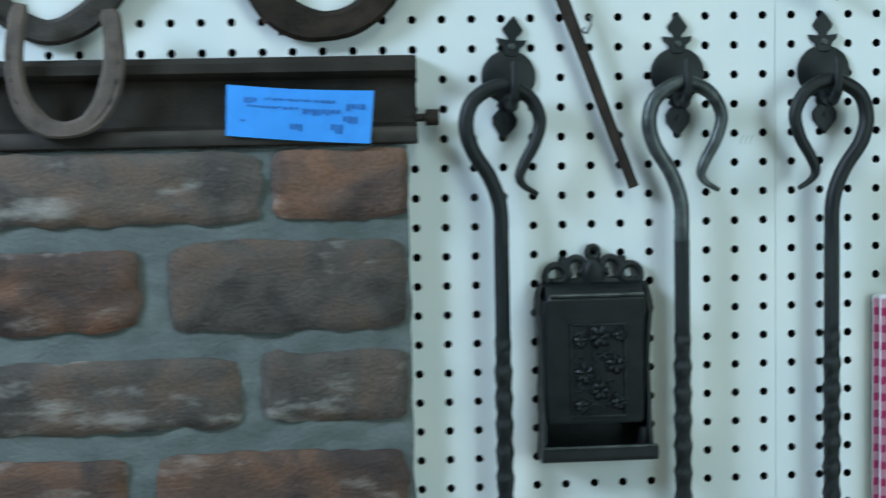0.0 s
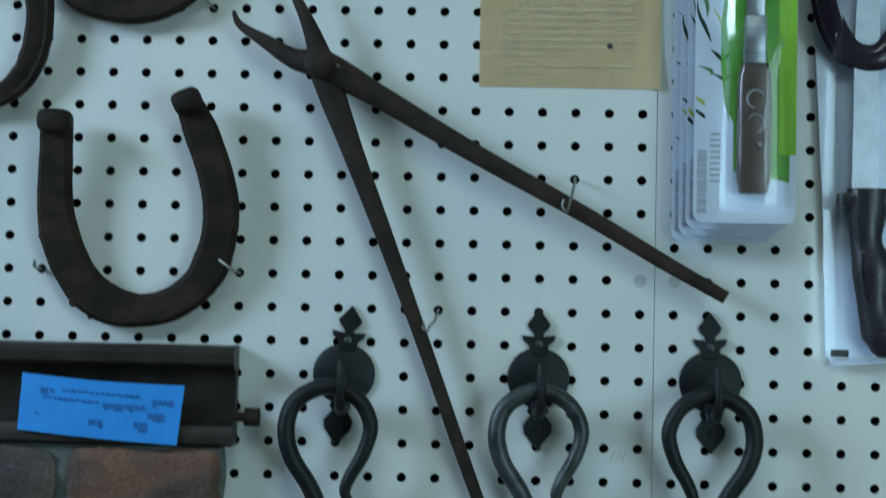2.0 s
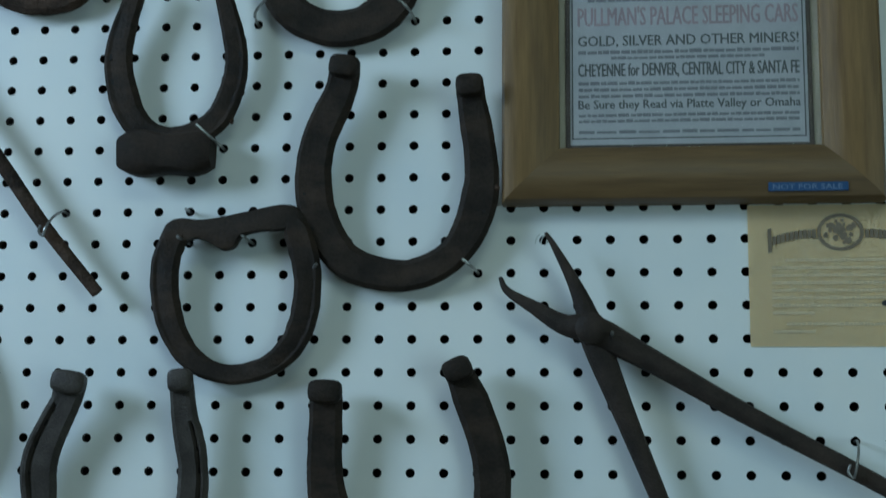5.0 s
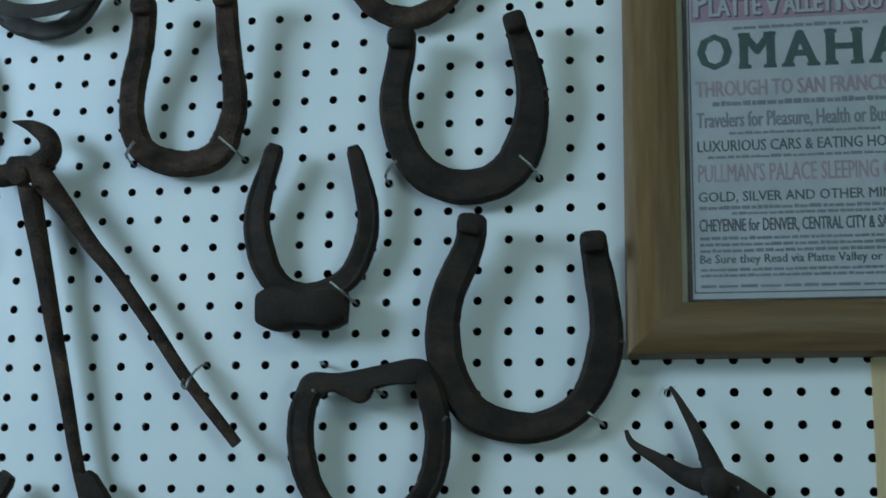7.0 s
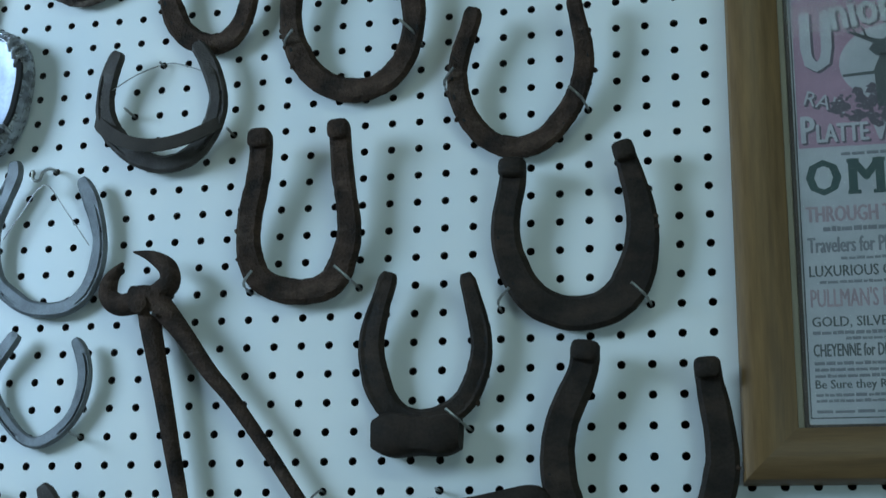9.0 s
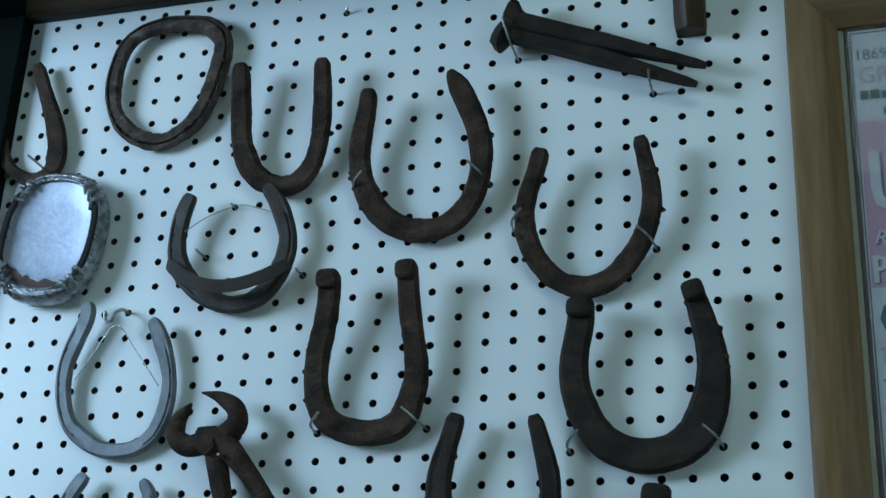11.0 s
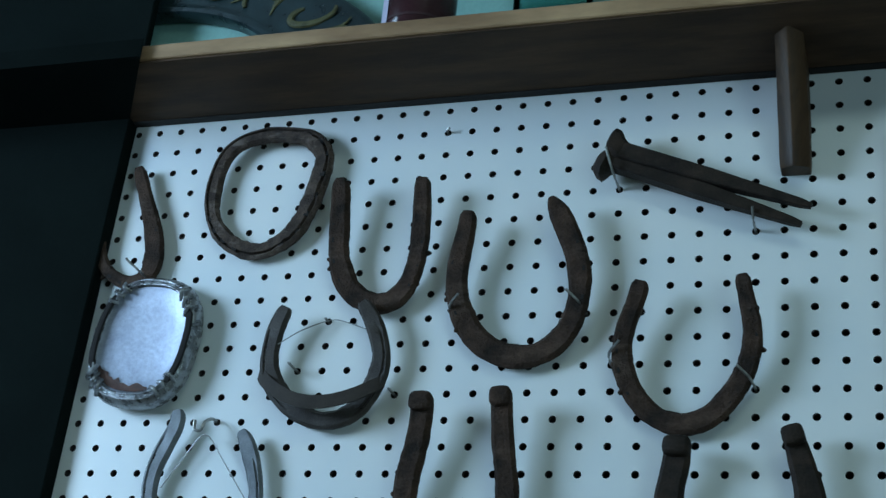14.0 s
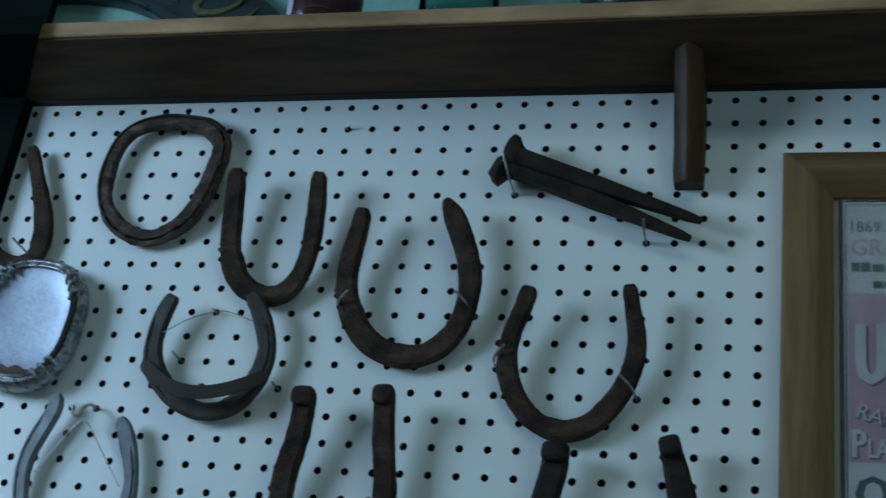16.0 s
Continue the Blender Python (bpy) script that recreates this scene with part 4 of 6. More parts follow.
# tin dish with rope edge
def tin_dish():
    t = thing("tin_dish", P(-28.4, 13.2, 0.2), "pitted silver tin dish with rope-bound scrolled rim", "dish")
    n, rot = 60, radians(-6)

    def oval(f, d, k):
        a = 2 * math.pi * k / n
        c, s = math.cos(a), math.sin(a)
        x, y = 2.24 * f * math.copysign(abs(c) ** 0.78, c), 2.74 * f * math.copysign(abs(s) ** 0.78, s)
        return P(-28.38 + x * math.cos(rot) - y * math.sin(rot), 16.12 + x * math.sin(rot) + y * math.cos(rot), d)

    prof = [(0.02, 0.75), (0.70, 0.78), (0.81, 0.85), (0.85, 1.0), (0.92, 0.95), (0.98, 0.75), (1.0, 0.5), (0.98, 0.25), (0.9, 0.2), (0.02, 0.2)]
    part("dish", ring_mesh(bmesh.new(), [[oval(f, d, k) for k in range(n)] for f, d in prof[2:]], caps=False), M_SILVER, t)
    part("plate", ring_mesh(bmesh.new(), [[oval(f, d + 0.004 + 0.004 * noise.noise(Vector((f * 3, k * 0.35, 2))), k) for k in range(n)] for f, d in ((0.02, 0.70), (0.3, 0.71), (0.5, 0.74), (0.72, 0.79), (0.82, 0.88), (0.82, 0.6))]), M_TIN, t, "bright pitted tin plate")
    for f, d in ((0.84, 1.02), (0.91, 0.98)):
        pts = [oval(f, d, k) for k in range(n)]
        rings = []
        for k in range(n):
            tdir = (pts[(k + 1) % n] - pts[k - 1]).normalized()
            o = tdir.cross(Vector((0, -1, 0))).normalized()
            rings.append([pts[k] + (o * math.cos(q) + Vector((0, -1, 0)) * math.sin(q)) * 0.05 * S for q in [2 * math.pi * s / 8 for s in range(8)]])
        part("rim_cord", ring_mesh(bmesh.new(), rings, True), M_SILVER, t)
    # dark bars for the slits between plate and rim at both sides, shade in their colour
    for k0, k1 in ((-7, 6), (23, 36)):
        part("rim_slit", tube(bmesh.new(), [oval(0.872, 1.0, k) for k in range(k0, k1)], [0.03] + [0.15] * (k1 - k0 - 2) + [0.03], 8, 0.6), M_NEARBLACK, t, "dark slit inside the rim")
    for k0 in (6, 22, 37, 52):
        for dk in (-2, 0, 2):
            bm = bmesh.new()
            tube(bm, smooth_line([oval(0.78, 0.95, k0 + dk), oval(0.87, 1.14, k0 + dk + 1), oval(0.99, 0.85, k0 + dk + 1)], 4), 0.085, 8)
            part("rim_knot", bm, M_SILVER, t)
    bm = bmesh.new()
    strips = []
    for k in range(35, 50):
        w = 0.17 * min(1.0, (k - 34) / 4, (50 - k) / 3) * (0.75 + 0.5 * noise.noise(Vector((k * 0.7, 3, 1))))
        strips.append([bm.verts.new(oval(0.79 - w * q, 0.90 - 0.105 * min(1.0, q * w / 0.16) ** 0.6 + 0.02, k)) for q in (0, 0.35, 0.7, 1.0)])
    for u, v in zip(strips, strips[1:]):
        for q in range(3):
            bm.faces.new((u[q], u[q + 1], v[q + 1], v[q]))
    part("rust_stain", bm, M_STAINED, t, "brown rust patch")


tin_dish()


# ---- tongs, nippers, spikes ----
def bar_tool(bm, pts, widths, flat=0.7, n=6):
    """A forged arm through (i, j, d) places with its half widths."""
    line = smooth_line([(*p, w) for p, w in zip(pts, widths)], n)
    return tube(bm, [P(x, y, d) for x, y, d, w in line], [w for *_, w in line], 10, flat)


def tongs():
    t = thing("blacksmith_tongs", P(2.4, -2.8, 0.5), "long dark iron blacksmith tongs hanging open on pegs", "tongs")
    part("arm", bar_tool(bmesh.new(), [(1.08, 0.08, 0.9), (1.33, -0.32, 0.9), (1.86, -1.32, 0.85), (2.24, -2.22, 0.8), (2.55, -3.2, 0.75), (3.4, -5.4, 0.7), (4.4, -7.9, 0.65), (5.6, -11.0, 0.6), (6.6, -13.7, 0.55), (7.38, -15.75, 0.5)],
                         [0.05, 0.10, 0.19, 0.30, 0.42, 0.32, 0.26, 0.21, 0.20, 0.18]), M_TONG, t)
    part("arm", bar_tool(bmesh.new(), [(-0.28, -1.22, 0.7), (-0.05, -1.65, 0.75), (0.75, -2.15, 0.8), (1.6, -2.65, 0.85), (2.5, -2.85, 0.9), (4.2, -3.76, 0.85), (7.0, -5.36, 0.8), (10.2, -7.07, 0.8), (12.6, -8.45, 0.8), (14.42, -9.45, 0.8)],
                         [0.06, 0.12, 0.21, 0.31, 0.45, 0.35, 0.29, 0.25, 0.225, 0.195]), M_TONG, t)
    part("rivet", tube(bmesh.new(), [P(2.4, -2.8, 0.3), P(2.4, -2.8, 1.24), P(2.4, -2.8, 1.32), P(2.4, -2.8, 1.36)], [0.46, 0.46, 0.36, 0.15], 20), M_TONG, t)
    peg(3, -3, 1.9)
    loop_peg(10, -6, 1.05)
    loop_peg(6, -10, 0.6)


tongs()


def nippers():
    t = thing("hoof_nippers", P(-20.6, 7.0, 0.6), "rusty brown hoof nippers hanging open on pegs", "nippers")
    part("jaw", bar_tool(bmesh.new(), [(-21.1, 9.40, 1.0), (-20.75, 9.32, 1.0), (-20.3, 9.16, 1.0), (-19.74, 8.75, 1.0), (-19.66, 8.2, 0.95), (-20.2, 7.75, 0.9)], [0.03, 0.12, 0.24, 0.35, 0.40, 0.40], 0.9), M_RUST, t)
    part("jaw", bar_tool(bmesh.new(), [(-21.5, 9.05, 0.9), (-21.72, 8.75, 0.9), (-21.96, 8.35, 0.9), (-21.95, 7.82, 0.9), (-21.47, 7.5, 0.9), (-20.78, 7.6, 0.9)], [0.05, 0.2, 0.31, 0.36, 0.40, 0.45], 0.9), M_RUST, t)
    part("handle", bar_tool(bmesh.new(), [(-21.1, 7.85, 0.95), (-20.2, 7.6, 0.98), (-19.2, 6.6, 0.95), (-17.95, 5.0, 0.9), (-17.05, 4.0, 0.85), (-15.62, 2.15, 0.8), (-14.35, 0.42, 0.75), (-12.62, -1.62, 0.7)], [0.33, 0.46, 0.36, 0.29, 0.26, 0.23, 0.21, 0.19], 0.8), M_RUST, t)
    part("handle", bar_tool(bmesh.new(), [(-20.2, 8.0, 0.8), (-20.4, 7.4, 0.8), (-20.25, 6.5, 0.78), (-19.7, 4.4, 0.75), (-19.17, 2.27, 0.7), (-18.76, 0.65, 0.65), (-18.1, -2.0, 0.6), (-17.5, -4.0, 0.6)], [0.33, 0.43, 0.40, 0.34, 0.30, 0.27, 0.23, 0.20], 0.8), M_RUST, t)
    part("rivet", tube(bmesh.new(), [P(-20.6, 7.4, 0.5), P(-20.6, 7.4, 1.4), P(-20.6, 7.4, 1.46)], [0.34, 0.34, 0.2], 14), M_RUST, t)
    peg(-20, 7, 1.5)
    loop_peg(-14, 1, 0.9)


nippers()


def spike(i0, j0, i1, j1, d, label, flip):
    t = thing("railroad_spike", P(i0, j0, d), label, "spike", "railroad spikes")
    ax = Vector((i1 - i0, j1 - j0))
    ln = ax.length
    ax.normalize()
    no = Vector((-ax.y, ax.x))
    prof = [(0.3, 0.34), (1.0, 0.33), (ln * 0.3, 0.31), (ln * 0.5, 0.28), (ln * 0.75, 0.21), (ln * 0.95, 0.15), (ln, 0.10)]
    rings = []
    for s, w in prof:
        w *= 1 + 0.08 * noise.noise(Vector((s, d, 1)))
        rings.append([P(i0 + ax.x * s + no.x * u * w, j0 + ax.y * s + no.y * u * w, d + v * w) for u, v in ((-1, -0.8), (-0.8, -1), (0.8, -1), (1, -0.8), (1, 0.8), (0.8, 1), (-0.8, 1), (-1, 0.8))])
    part("shank", ring_mesh(bmesh.new(), rings), M_IRON, t)
    rings = []
    for s, w, o in ((-0.26, 0.34, 0.30 * flip), (-0.14, 0.52, 0.26 * flip), (0.12, 0.55, 0.20 * flip), (0.34, 0.42, 0.06 * flip), (0.6, 0.33, 0.0)):
        w *= 1 + 0.2 * noise.noise(Vector((s * 3, d, flip)))
        rings.append([P(i0 + ax.x * s + no.x * (u * w + o), j0 + ax.y * s + no.y * (u * w + o), d + v * w * 0.85) for u, v in ((-1, -0.6), (-0.6, -1), (0.6, -1), (1, -0.6), (1, 0.6), (0.6, 1), (-0.6, 1), (-1, 0.6))])
    part("head", ring_mesh(bmesh.new(), rings), M_IRON, t)


spike(-10.10, 23.16, -3.0, 20.40, 0.95, "dark rusted railroad spike lying on two pegs", 1)
spike(-10.36, 22.88, -3.36, 19.78, 0.80, "dark rusted railroad spike tucked under another one", -1)
peg(-10, 22, 1.62, 0.95, -0.25)
peg(-5, 20, 1.15, 0.40, 0.0)
peg(-17, 25, 0.3, 0.05, 0.15)

# ---- framed poster ----
def frame_bars(t, x0, x1, y0, y1):
    """Four mitred bars of moulded oak round a picture."""
    prof = [(0.0, 0.02), (0.0, 0.62), (0.10, 0.78), (0.35, 0.86), (0.9, 0.80), (1.35, 0.60), (1.72, 0.42), (1.74, 0.30), (1.74, 0.02)]
    corners = ((x0, y0, 1, 1), (x1, y0, -1, 1), (x1, y1, -1, -1), (x0, y1, 1, -1))
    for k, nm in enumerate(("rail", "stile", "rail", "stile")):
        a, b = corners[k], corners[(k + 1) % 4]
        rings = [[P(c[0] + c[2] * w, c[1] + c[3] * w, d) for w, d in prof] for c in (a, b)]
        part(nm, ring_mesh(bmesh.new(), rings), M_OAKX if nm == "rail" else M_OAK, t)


def second_picture():
    t = thing("picture_frame", P(17.6, 4.03, 0), "brown oak picture frame hung over the board seam", "picture frame")
    frame_bars(t, 11.98, 23.2, 4.03, 20.0)
    part("mount", box(bmesh.new(), 13.6, 21.6, 5.6, 18.4, 0.10, 0.22), M_MATW, t, "pale mount", False)


def framed_poster():
    t = thing("picture_frame", P(5.4, 1.05, 0), "varnished oak frame holding an old railway poster", "picture frame")
    frame_bars(t, -0.24, 11.05, 1.03, 23.35)
    part("mount", box(bmesh.new(), 1.40, 9.5, 2.55, 21.8, 0.10, 0.22), M_MATW, t, "pale mount", False)
    part("poster", box(bmesh.new(), 1.80, 8.98, 2.84, 21.55, 0.222, 0.235), M_POSTER, t, "aged letterpress poster", False)
    d = 0.238
    bm = bmesh.new()
    for a in ((1.88, 8.87, 3.05, 3.09), (1.88, 8.87, 21.4, 21.44), (1.88, 1.92, 3.09, 21.4), (8.83, 8.87, 3.09, 21.4)):
        box(bm, *a, d, d + 0.006)
    part("border_line", bm, M_PRINT, t, smooth=False)
    L, R = 2.08, 8.72
    W = R - L
    lettering("1869.", L, 20.35, 0.42, 1.1, d, M_PRINT, t, bold=0.025)
    lettering("1869.", R - 1.1, 20.35, 0.42, 1.1, d, M_PRINT, t, bold=0.025)
    bars(L + 1.6, R - 1.6, 20.4, 0.28, d, 1, M_GREYT, t, 5)
    lettering("GRAND OPENING", L, 19.45, 0.62, W, d, M_ROSET, t, bold=0.03)
    bars(L, R, 18.82, 0.38, d, 3, M_GREENT, t, 6)
    bars(L + 0.7, R - 0.7, 18.2, 0.34, d, 4, M_GREENT, t, 4)
    # rose picture block with the vignette of a standing stag on a hill, as plain shapes
    part("rose_block", box(bmesh.new(), 1.96, 8.8, 12.0, 18.0, d, d + 0.006), M_ROSE, t, "faded rose printed block", False)
    e = d + 0.009
    lettering("U", L + 0.2, 14.75, 2.1, 0.82, e + 0.012, M_POSTER, t, bold=0.05)
    lettering("nion", L + 1.2, 16.15, 1.15, 2.1, e + 0.016, M_POSTER, t, turn=7, bold=0.035)
    lettering("Pacific", L + 3.6, 16.45, 1.15, 2.7, e + 0.020, M_POSTER, t, turn=-6, bold=0.035)
    n = 40
    bm = bmesh.new()
    bm.faces.new([bm.verts.new(P(5.35 + 1.95 * math.cos(2 * math.pi * k / n), 14.85 + 1.45 * math.sin(2 * math.pi * k / n), e - 0.0015)) for k in range(n)])
    part("vignette", bm, M_POSTER, t, "pale oval vignette", False)
    bm = bmesh.new()
    rnd = random.Random(5)
    for k in range(230):
        a, r = rnd.uniform(0, 6.28), rnd.uniform(0, 1) ** 0.5
        x, y, s = 5.2 + 2.1 * r * math.cos(a), 13.4 + 0.75 * r * math.sin(a), rnd.uniform(0.05, 0.16)
        m = [bm.verts.new(P(x + s * rnd.uniform(0.7, 1.3) * math.cos(q), y + s * rnd.uniform(0.6, 1.1) * math.sin(q), e + 0.006 + 0.00005 * k)) for q in [2 * math.pi * z / 7 for z in range(7)]]
        bm.faces.new(m)
    part("foliage_print", bm, M_SHADET, t, "grey engraved bushes", False)
    bm = bmesh.new()
    for pts in ([(4.55, 13.3), (5.6, 13.2), (5.75, 14.6), (5.3, 15.1), (4.75, 15.2), (4.5, 14.6)], [(4.6, 15.1), (5.15, 15.1), (5.0, 15.65), (4.62, 15.72), (4.38, 15.35)]):
        bm.faces.new([bm.verts.new(P(x, y, e + 0.022)) for x, y in pts])
    for x0_, y0_, x1_, y1_ in ((4.65, 15.6, 3.72, 16.05), (4.35, 15.75, 4.2, 16.2), (4.05, 15.88, 3.85, 16.25), (4.85, 15.6, 5.55, 16.1), (5.15, 15.8, 5.2, 16.3), (5.4, 15.98, 5.75, 16.0)):
        dx, dy = (y1_ - y0_) * 0.09, -(x1_ - x0_) * 0.09
        bm.faces.new([bm.verts.new(P(x, y, e + 0.024)) for x, y in ((x0_ - dx, y0_ - dy), (x0_ + dx, y0_ + dy), (x1_ + dx * 0.4, y1_ + dy * 0.4), (x1_ - dx * 0.4, y1_ - dy * 0.4))])
    bm.faces.new([bm.verts.new(P(x, y, e + 0.004)) for x, y in ((3.5, 14.42), (4.5, 14.46), (4.5, 14.58), (3.5, 14.52))])
    part("stag_print", bm, M_PRINT, t, "dark engraved animal shape", False)
    lettering("RAIL", L + 0.15, 13.48, 0.5, 1.35, e, M_SHADET, t, turn=-18, bold=0.06)
    lettering("ROAD", R - 1.5, 13.08, 0.5, 1.45, e, M_SHADET, t, turn=18, bold=0.06)
    initials = (("P", 0.0, 0.92, 0.40), ("LATTE", 0.48, 0.62, 1.62), ("V", 2.18, 0.92, 0.58), ("ALLEY", 2.82, 0.62, 1.55), ("R", 4.48, 0.92, 0.50), ("OUTE", 5.05, 0.62, 1.45))
    for word, x, h, w in initials:
        lettering(word, L + 0.05 + x, 12.12, h, w, e, M_SHADET, t, bold=0.06)
    lettering("U", L + 0.27, 14.69, 2.1, 0.82, e, M_SHADET, t, bold=0.06)
    lettering("nion", L + 1.27, 16.09, 1.15, 2.1, e + 0.0002, M_SHADET, t, turn=7, bold=0.05)
    lettering("Pacific", L + 3.67, 16.39, 1.15, 2.7, e + 0.0004, M_SHADET, t, turn=-6, bold=0.05)
    e += 0.004
    lettering("RAIL", L + 0.1, 13.55, 0.5, 1.35, e, M_POSTER, t, turn=-18)
    lettering("ROAD", R - 1.55, 13.15, 0.5, 1.45, e, M_POSTER, t, turn=18)
    for word, x, h, w in initials:
        lettering(word, L + x, 12.18, h, w, e, M_POSTER, t, bold=0.035)
    bars(L + 1.2, R - 1.2, 11.68, 0.13, d, 7, M_GREYT, t, 4)
    for k, ch in enumerate("OMAHA"):
        x = L + 0.06 + 1.345 * k
        lettering(ch, x + 0.05, 10.38, 1.16, 1.0, d, M_GREENT, t, bold=0.055)
        if ch != "O":
            slabs = [(x - 0.05, x + 0.36, 10.34), (x + 0.74, x + 1.15, 10.34)] + ([] if ch == "A" else [(x - 0.05, x + 0.34, 11.42), (x + 0.76, x + 1.15, 11.42)])
            for a, b, y in slabs:
                part("serif", box(bmesh.new(), a, b, y, y + 0.13, d + 0.0045, d + 0.008), M_GREENT, t, smooth=False)
    lettering("THROUGH TO SAN FRANCISCO", L, 9.45, 0.52, W, d, M_ROSET, t, bold=0.05)
    bars(L + 0.5, R - 0.5, 9.12, 0.17, d, 9, M_GREYT, t, 8)
    lettering("Travelers for Pleasure, Health or Business", L, 8.42, 0.50, W, d, M_GREYT, t, bold=0.04)
    bars(L + 1.0, R - 1.0, 8.16, 0.10, d, 10, M_GREYT, t, 8)
    lettering("LUXURIOUS CARS & EATING HOUSES", L, 7.62, 0.36, W, d, M_PRINT, t, bold=0.03)
    bars(L + 0.3, R - 0.3, 7.38, 0.10, d, 11, M_GREYT, t, 9)
    lettering("PULLMAN'S PALACE SLEEPING CARS", L, 6.62, 0.60, W, d, M_ROSET, t, bold=0.025)
    lettering("GOLD, SILVER AND OTHER MINERS!", L, 5.98, 0.32, W, d, M_PRINT, t, bold=0.03)
    bars(L, R, 5.72, 0.12, d, 12, M_GREYT, t, 9)
    bars(L + 1, R - 1, 5.54, 0.10, d, 13, M_GREYT, t, 7)
    lettering("CHEYENNE for DENVER, CENTRAL CITY & SANTA FE", L, 5.02, 0.40, W, d, M_PRINT, t, bold=0.03)
    for k in range(3):
        bars(L, R, 4.74 - 0.2 * k, 0.11, d, 20 + k, M_GREYT, t, 10)
    lettering("Be Sure they Read via Platte Valley or Omaha", L, 4.0, 0.27, W, d, M_PRINT, t, bold=0.035)
    for k in range(2):
        bars(L, R, 3.74 - 0.18 * k, 0.10, d, 30 + k, M_GREYT, t, 10)
    bars(L, R, 3.22, 0.10, d, 33, M_GREYT, t, 5)
    pane = part("pane", box(bmesh.new(), 1.72, 9.1, 2.78, 21.62, 0.32, 0.36), M_GLAZE, t, "clear picture glass", False)
    pane.visible_shadow = False
    for a in ((1.69, 1.83, 2.74, 21.66), (8.95, 9.09, 2.74, 21.66), (1.83, 8.95, 2.74, 2.87), (1.83, 8.95, 21.53, 21.66)):
        part("slip", box(bmesh.new(), *a, 0.225, 0.27, 0.01), M_STRAP, t, "dark slip round the poster", False)
    tape = part("tape_label", box(bmesh.new(), 7.62, 9.92, 1.26, 1.52, 0.80, 0.885), M_LABEL, t, "blue embossed tape", False)
    lettering("NOT FOR SALE", 7.75, 1.31, 0.15, 2.0, 0.89, M_TAPET, tape)


M_SHADET = mat("dark_letter_shade", (0.055, 0.045, 0.055), 0.8, 0, 0.1, 60, 600, 0)
M_BROWNP = mat("brown_engraving", (0.22, 0.17, 0.12), 0.8, 0, 0.15, 200, 600, 0)
M_TAPET = mat("pale_embossed_letters", (0.16, 0.24, 0.36), 0.5, 0, 0.05, 100, 600, 0)
M_GLAZE = glass("picture_glass", (1, 1, 1), 0.02)
framed_poster()
second_picture()


def paper_note():
    t = thing("paper_note", P(9.8, -3.2, 0), "yellowed printed paper note stuck flat on the board", "note")
    bm = bmesh.new()
    nx, ny = 20, 16
    g = [[bm.verts.new(P(7.08 + 5.42 * a / nx, 1.0 - 4.24 * b / ny, 0.035 + 0.002 * noise.noise(Vector((a * 0.3, b * 0.3, 2))) + 0.10 * (a / nx) ** 30 * (b / ny) ** 4)) for b in range(ny + 1)] for a in range(nx + 1)]
    for a in range(nx):
        for b in range(ny):
            bm.faces.new((g[a][b], g[a + 1][b], g[a + 1][b + 1], g[a][b + 1]))
    bmesh.ops.solidify(bm, geom=bm.faces[:], thickness=0.012 * S)
    part("sheet", bm, M_PAPER, t)
    d = 0.062
    n = 28
    # engraved seal and ribbon, as plain shapes
    bm = bmesh.new()
    outer = [P(9.78 + 0.68 * math.cos(2 * math.pi * k / n), 0.16 + 0.56 * math.sin(2 * math.pi * k / n), d) for k in range(n)]
    inner = [P(9.78 + 0.58 * math.cos(2 * math.pi * k / n), 0.16 + 0.46 * math.sin(2 * math.pi * k / n), d) for k in range(n)]
    vo, vi = [bm.verts.new(p) for p in outer], [bm.verts.new(p) for p in inner]
    for k in range(n):
        bm.faces.new((vo[k], vo[(k + 1) % n], vi[(k + 1) % n], vi[k]))
    rnd = random.Random(8)
    for k in range(26):
        a, r = rnd.uniform(0, 6.28), rnd.uniform(0, 0.85) ** 0.5
        x, y, s = 9.78 + 0.5 * r * math.cos(a), 0.16 + 0.4 * r * math.sin(a), rnd.uniform(0.04, 0.12)
        bm.faces.new([bm.verts.new(P(x + s * rnd.uniform(0.5, 1.3) * math.cos(q), y + s * math.sin(q), d + 0.0003 * k)) for q in [2 * math.pi * z / 6 for z in range(6)]])
    part("seal_print", bm, M_BROWNP, t, "dark engraved oval seal", False)
    for sx in (-1, 1):
        bm = bmesh.new()
        for s in range(11):
            u0, u1 = s / 11, (s + 0.82) / 11
            y = lambda u: 0.12 - 0.28 * u * u + (0.0 if u < 0.9 else 0.05)
            h = lambda u: 0.13 if u < 0.84 else 0.36
            bm.faces.new([bm.verts.new(P(9.78 + sx * (0.72 + 1.42 * u), y(u) + k * h(u0), d)) for u, k in ((u0, -1), (u1, -1), (u1, 1), (u0, 1))])
        part("ribbon_print", bm, M_BROWNP, t, "dark engraved ribbon", False)
    for k in range(10):
        y = -0.72 - 0.225 * k - (0.1 if k > 7 else 0)
        bars(7.75 + (0.4 if k in (0, 8) else 0), (11.75 if k != 7 and k != 9 else 9.0), y, 0.10, d - 0.012, 40 + k, M_PINK, t, 12)
    part("ink_spot", tube(bmesh.new(), [P(10.98, -1.97, 0.03), P(10.98, -1.97, 0.08)], 0.085, 8), M_PRINT, t, smooth=False)


paper_note()


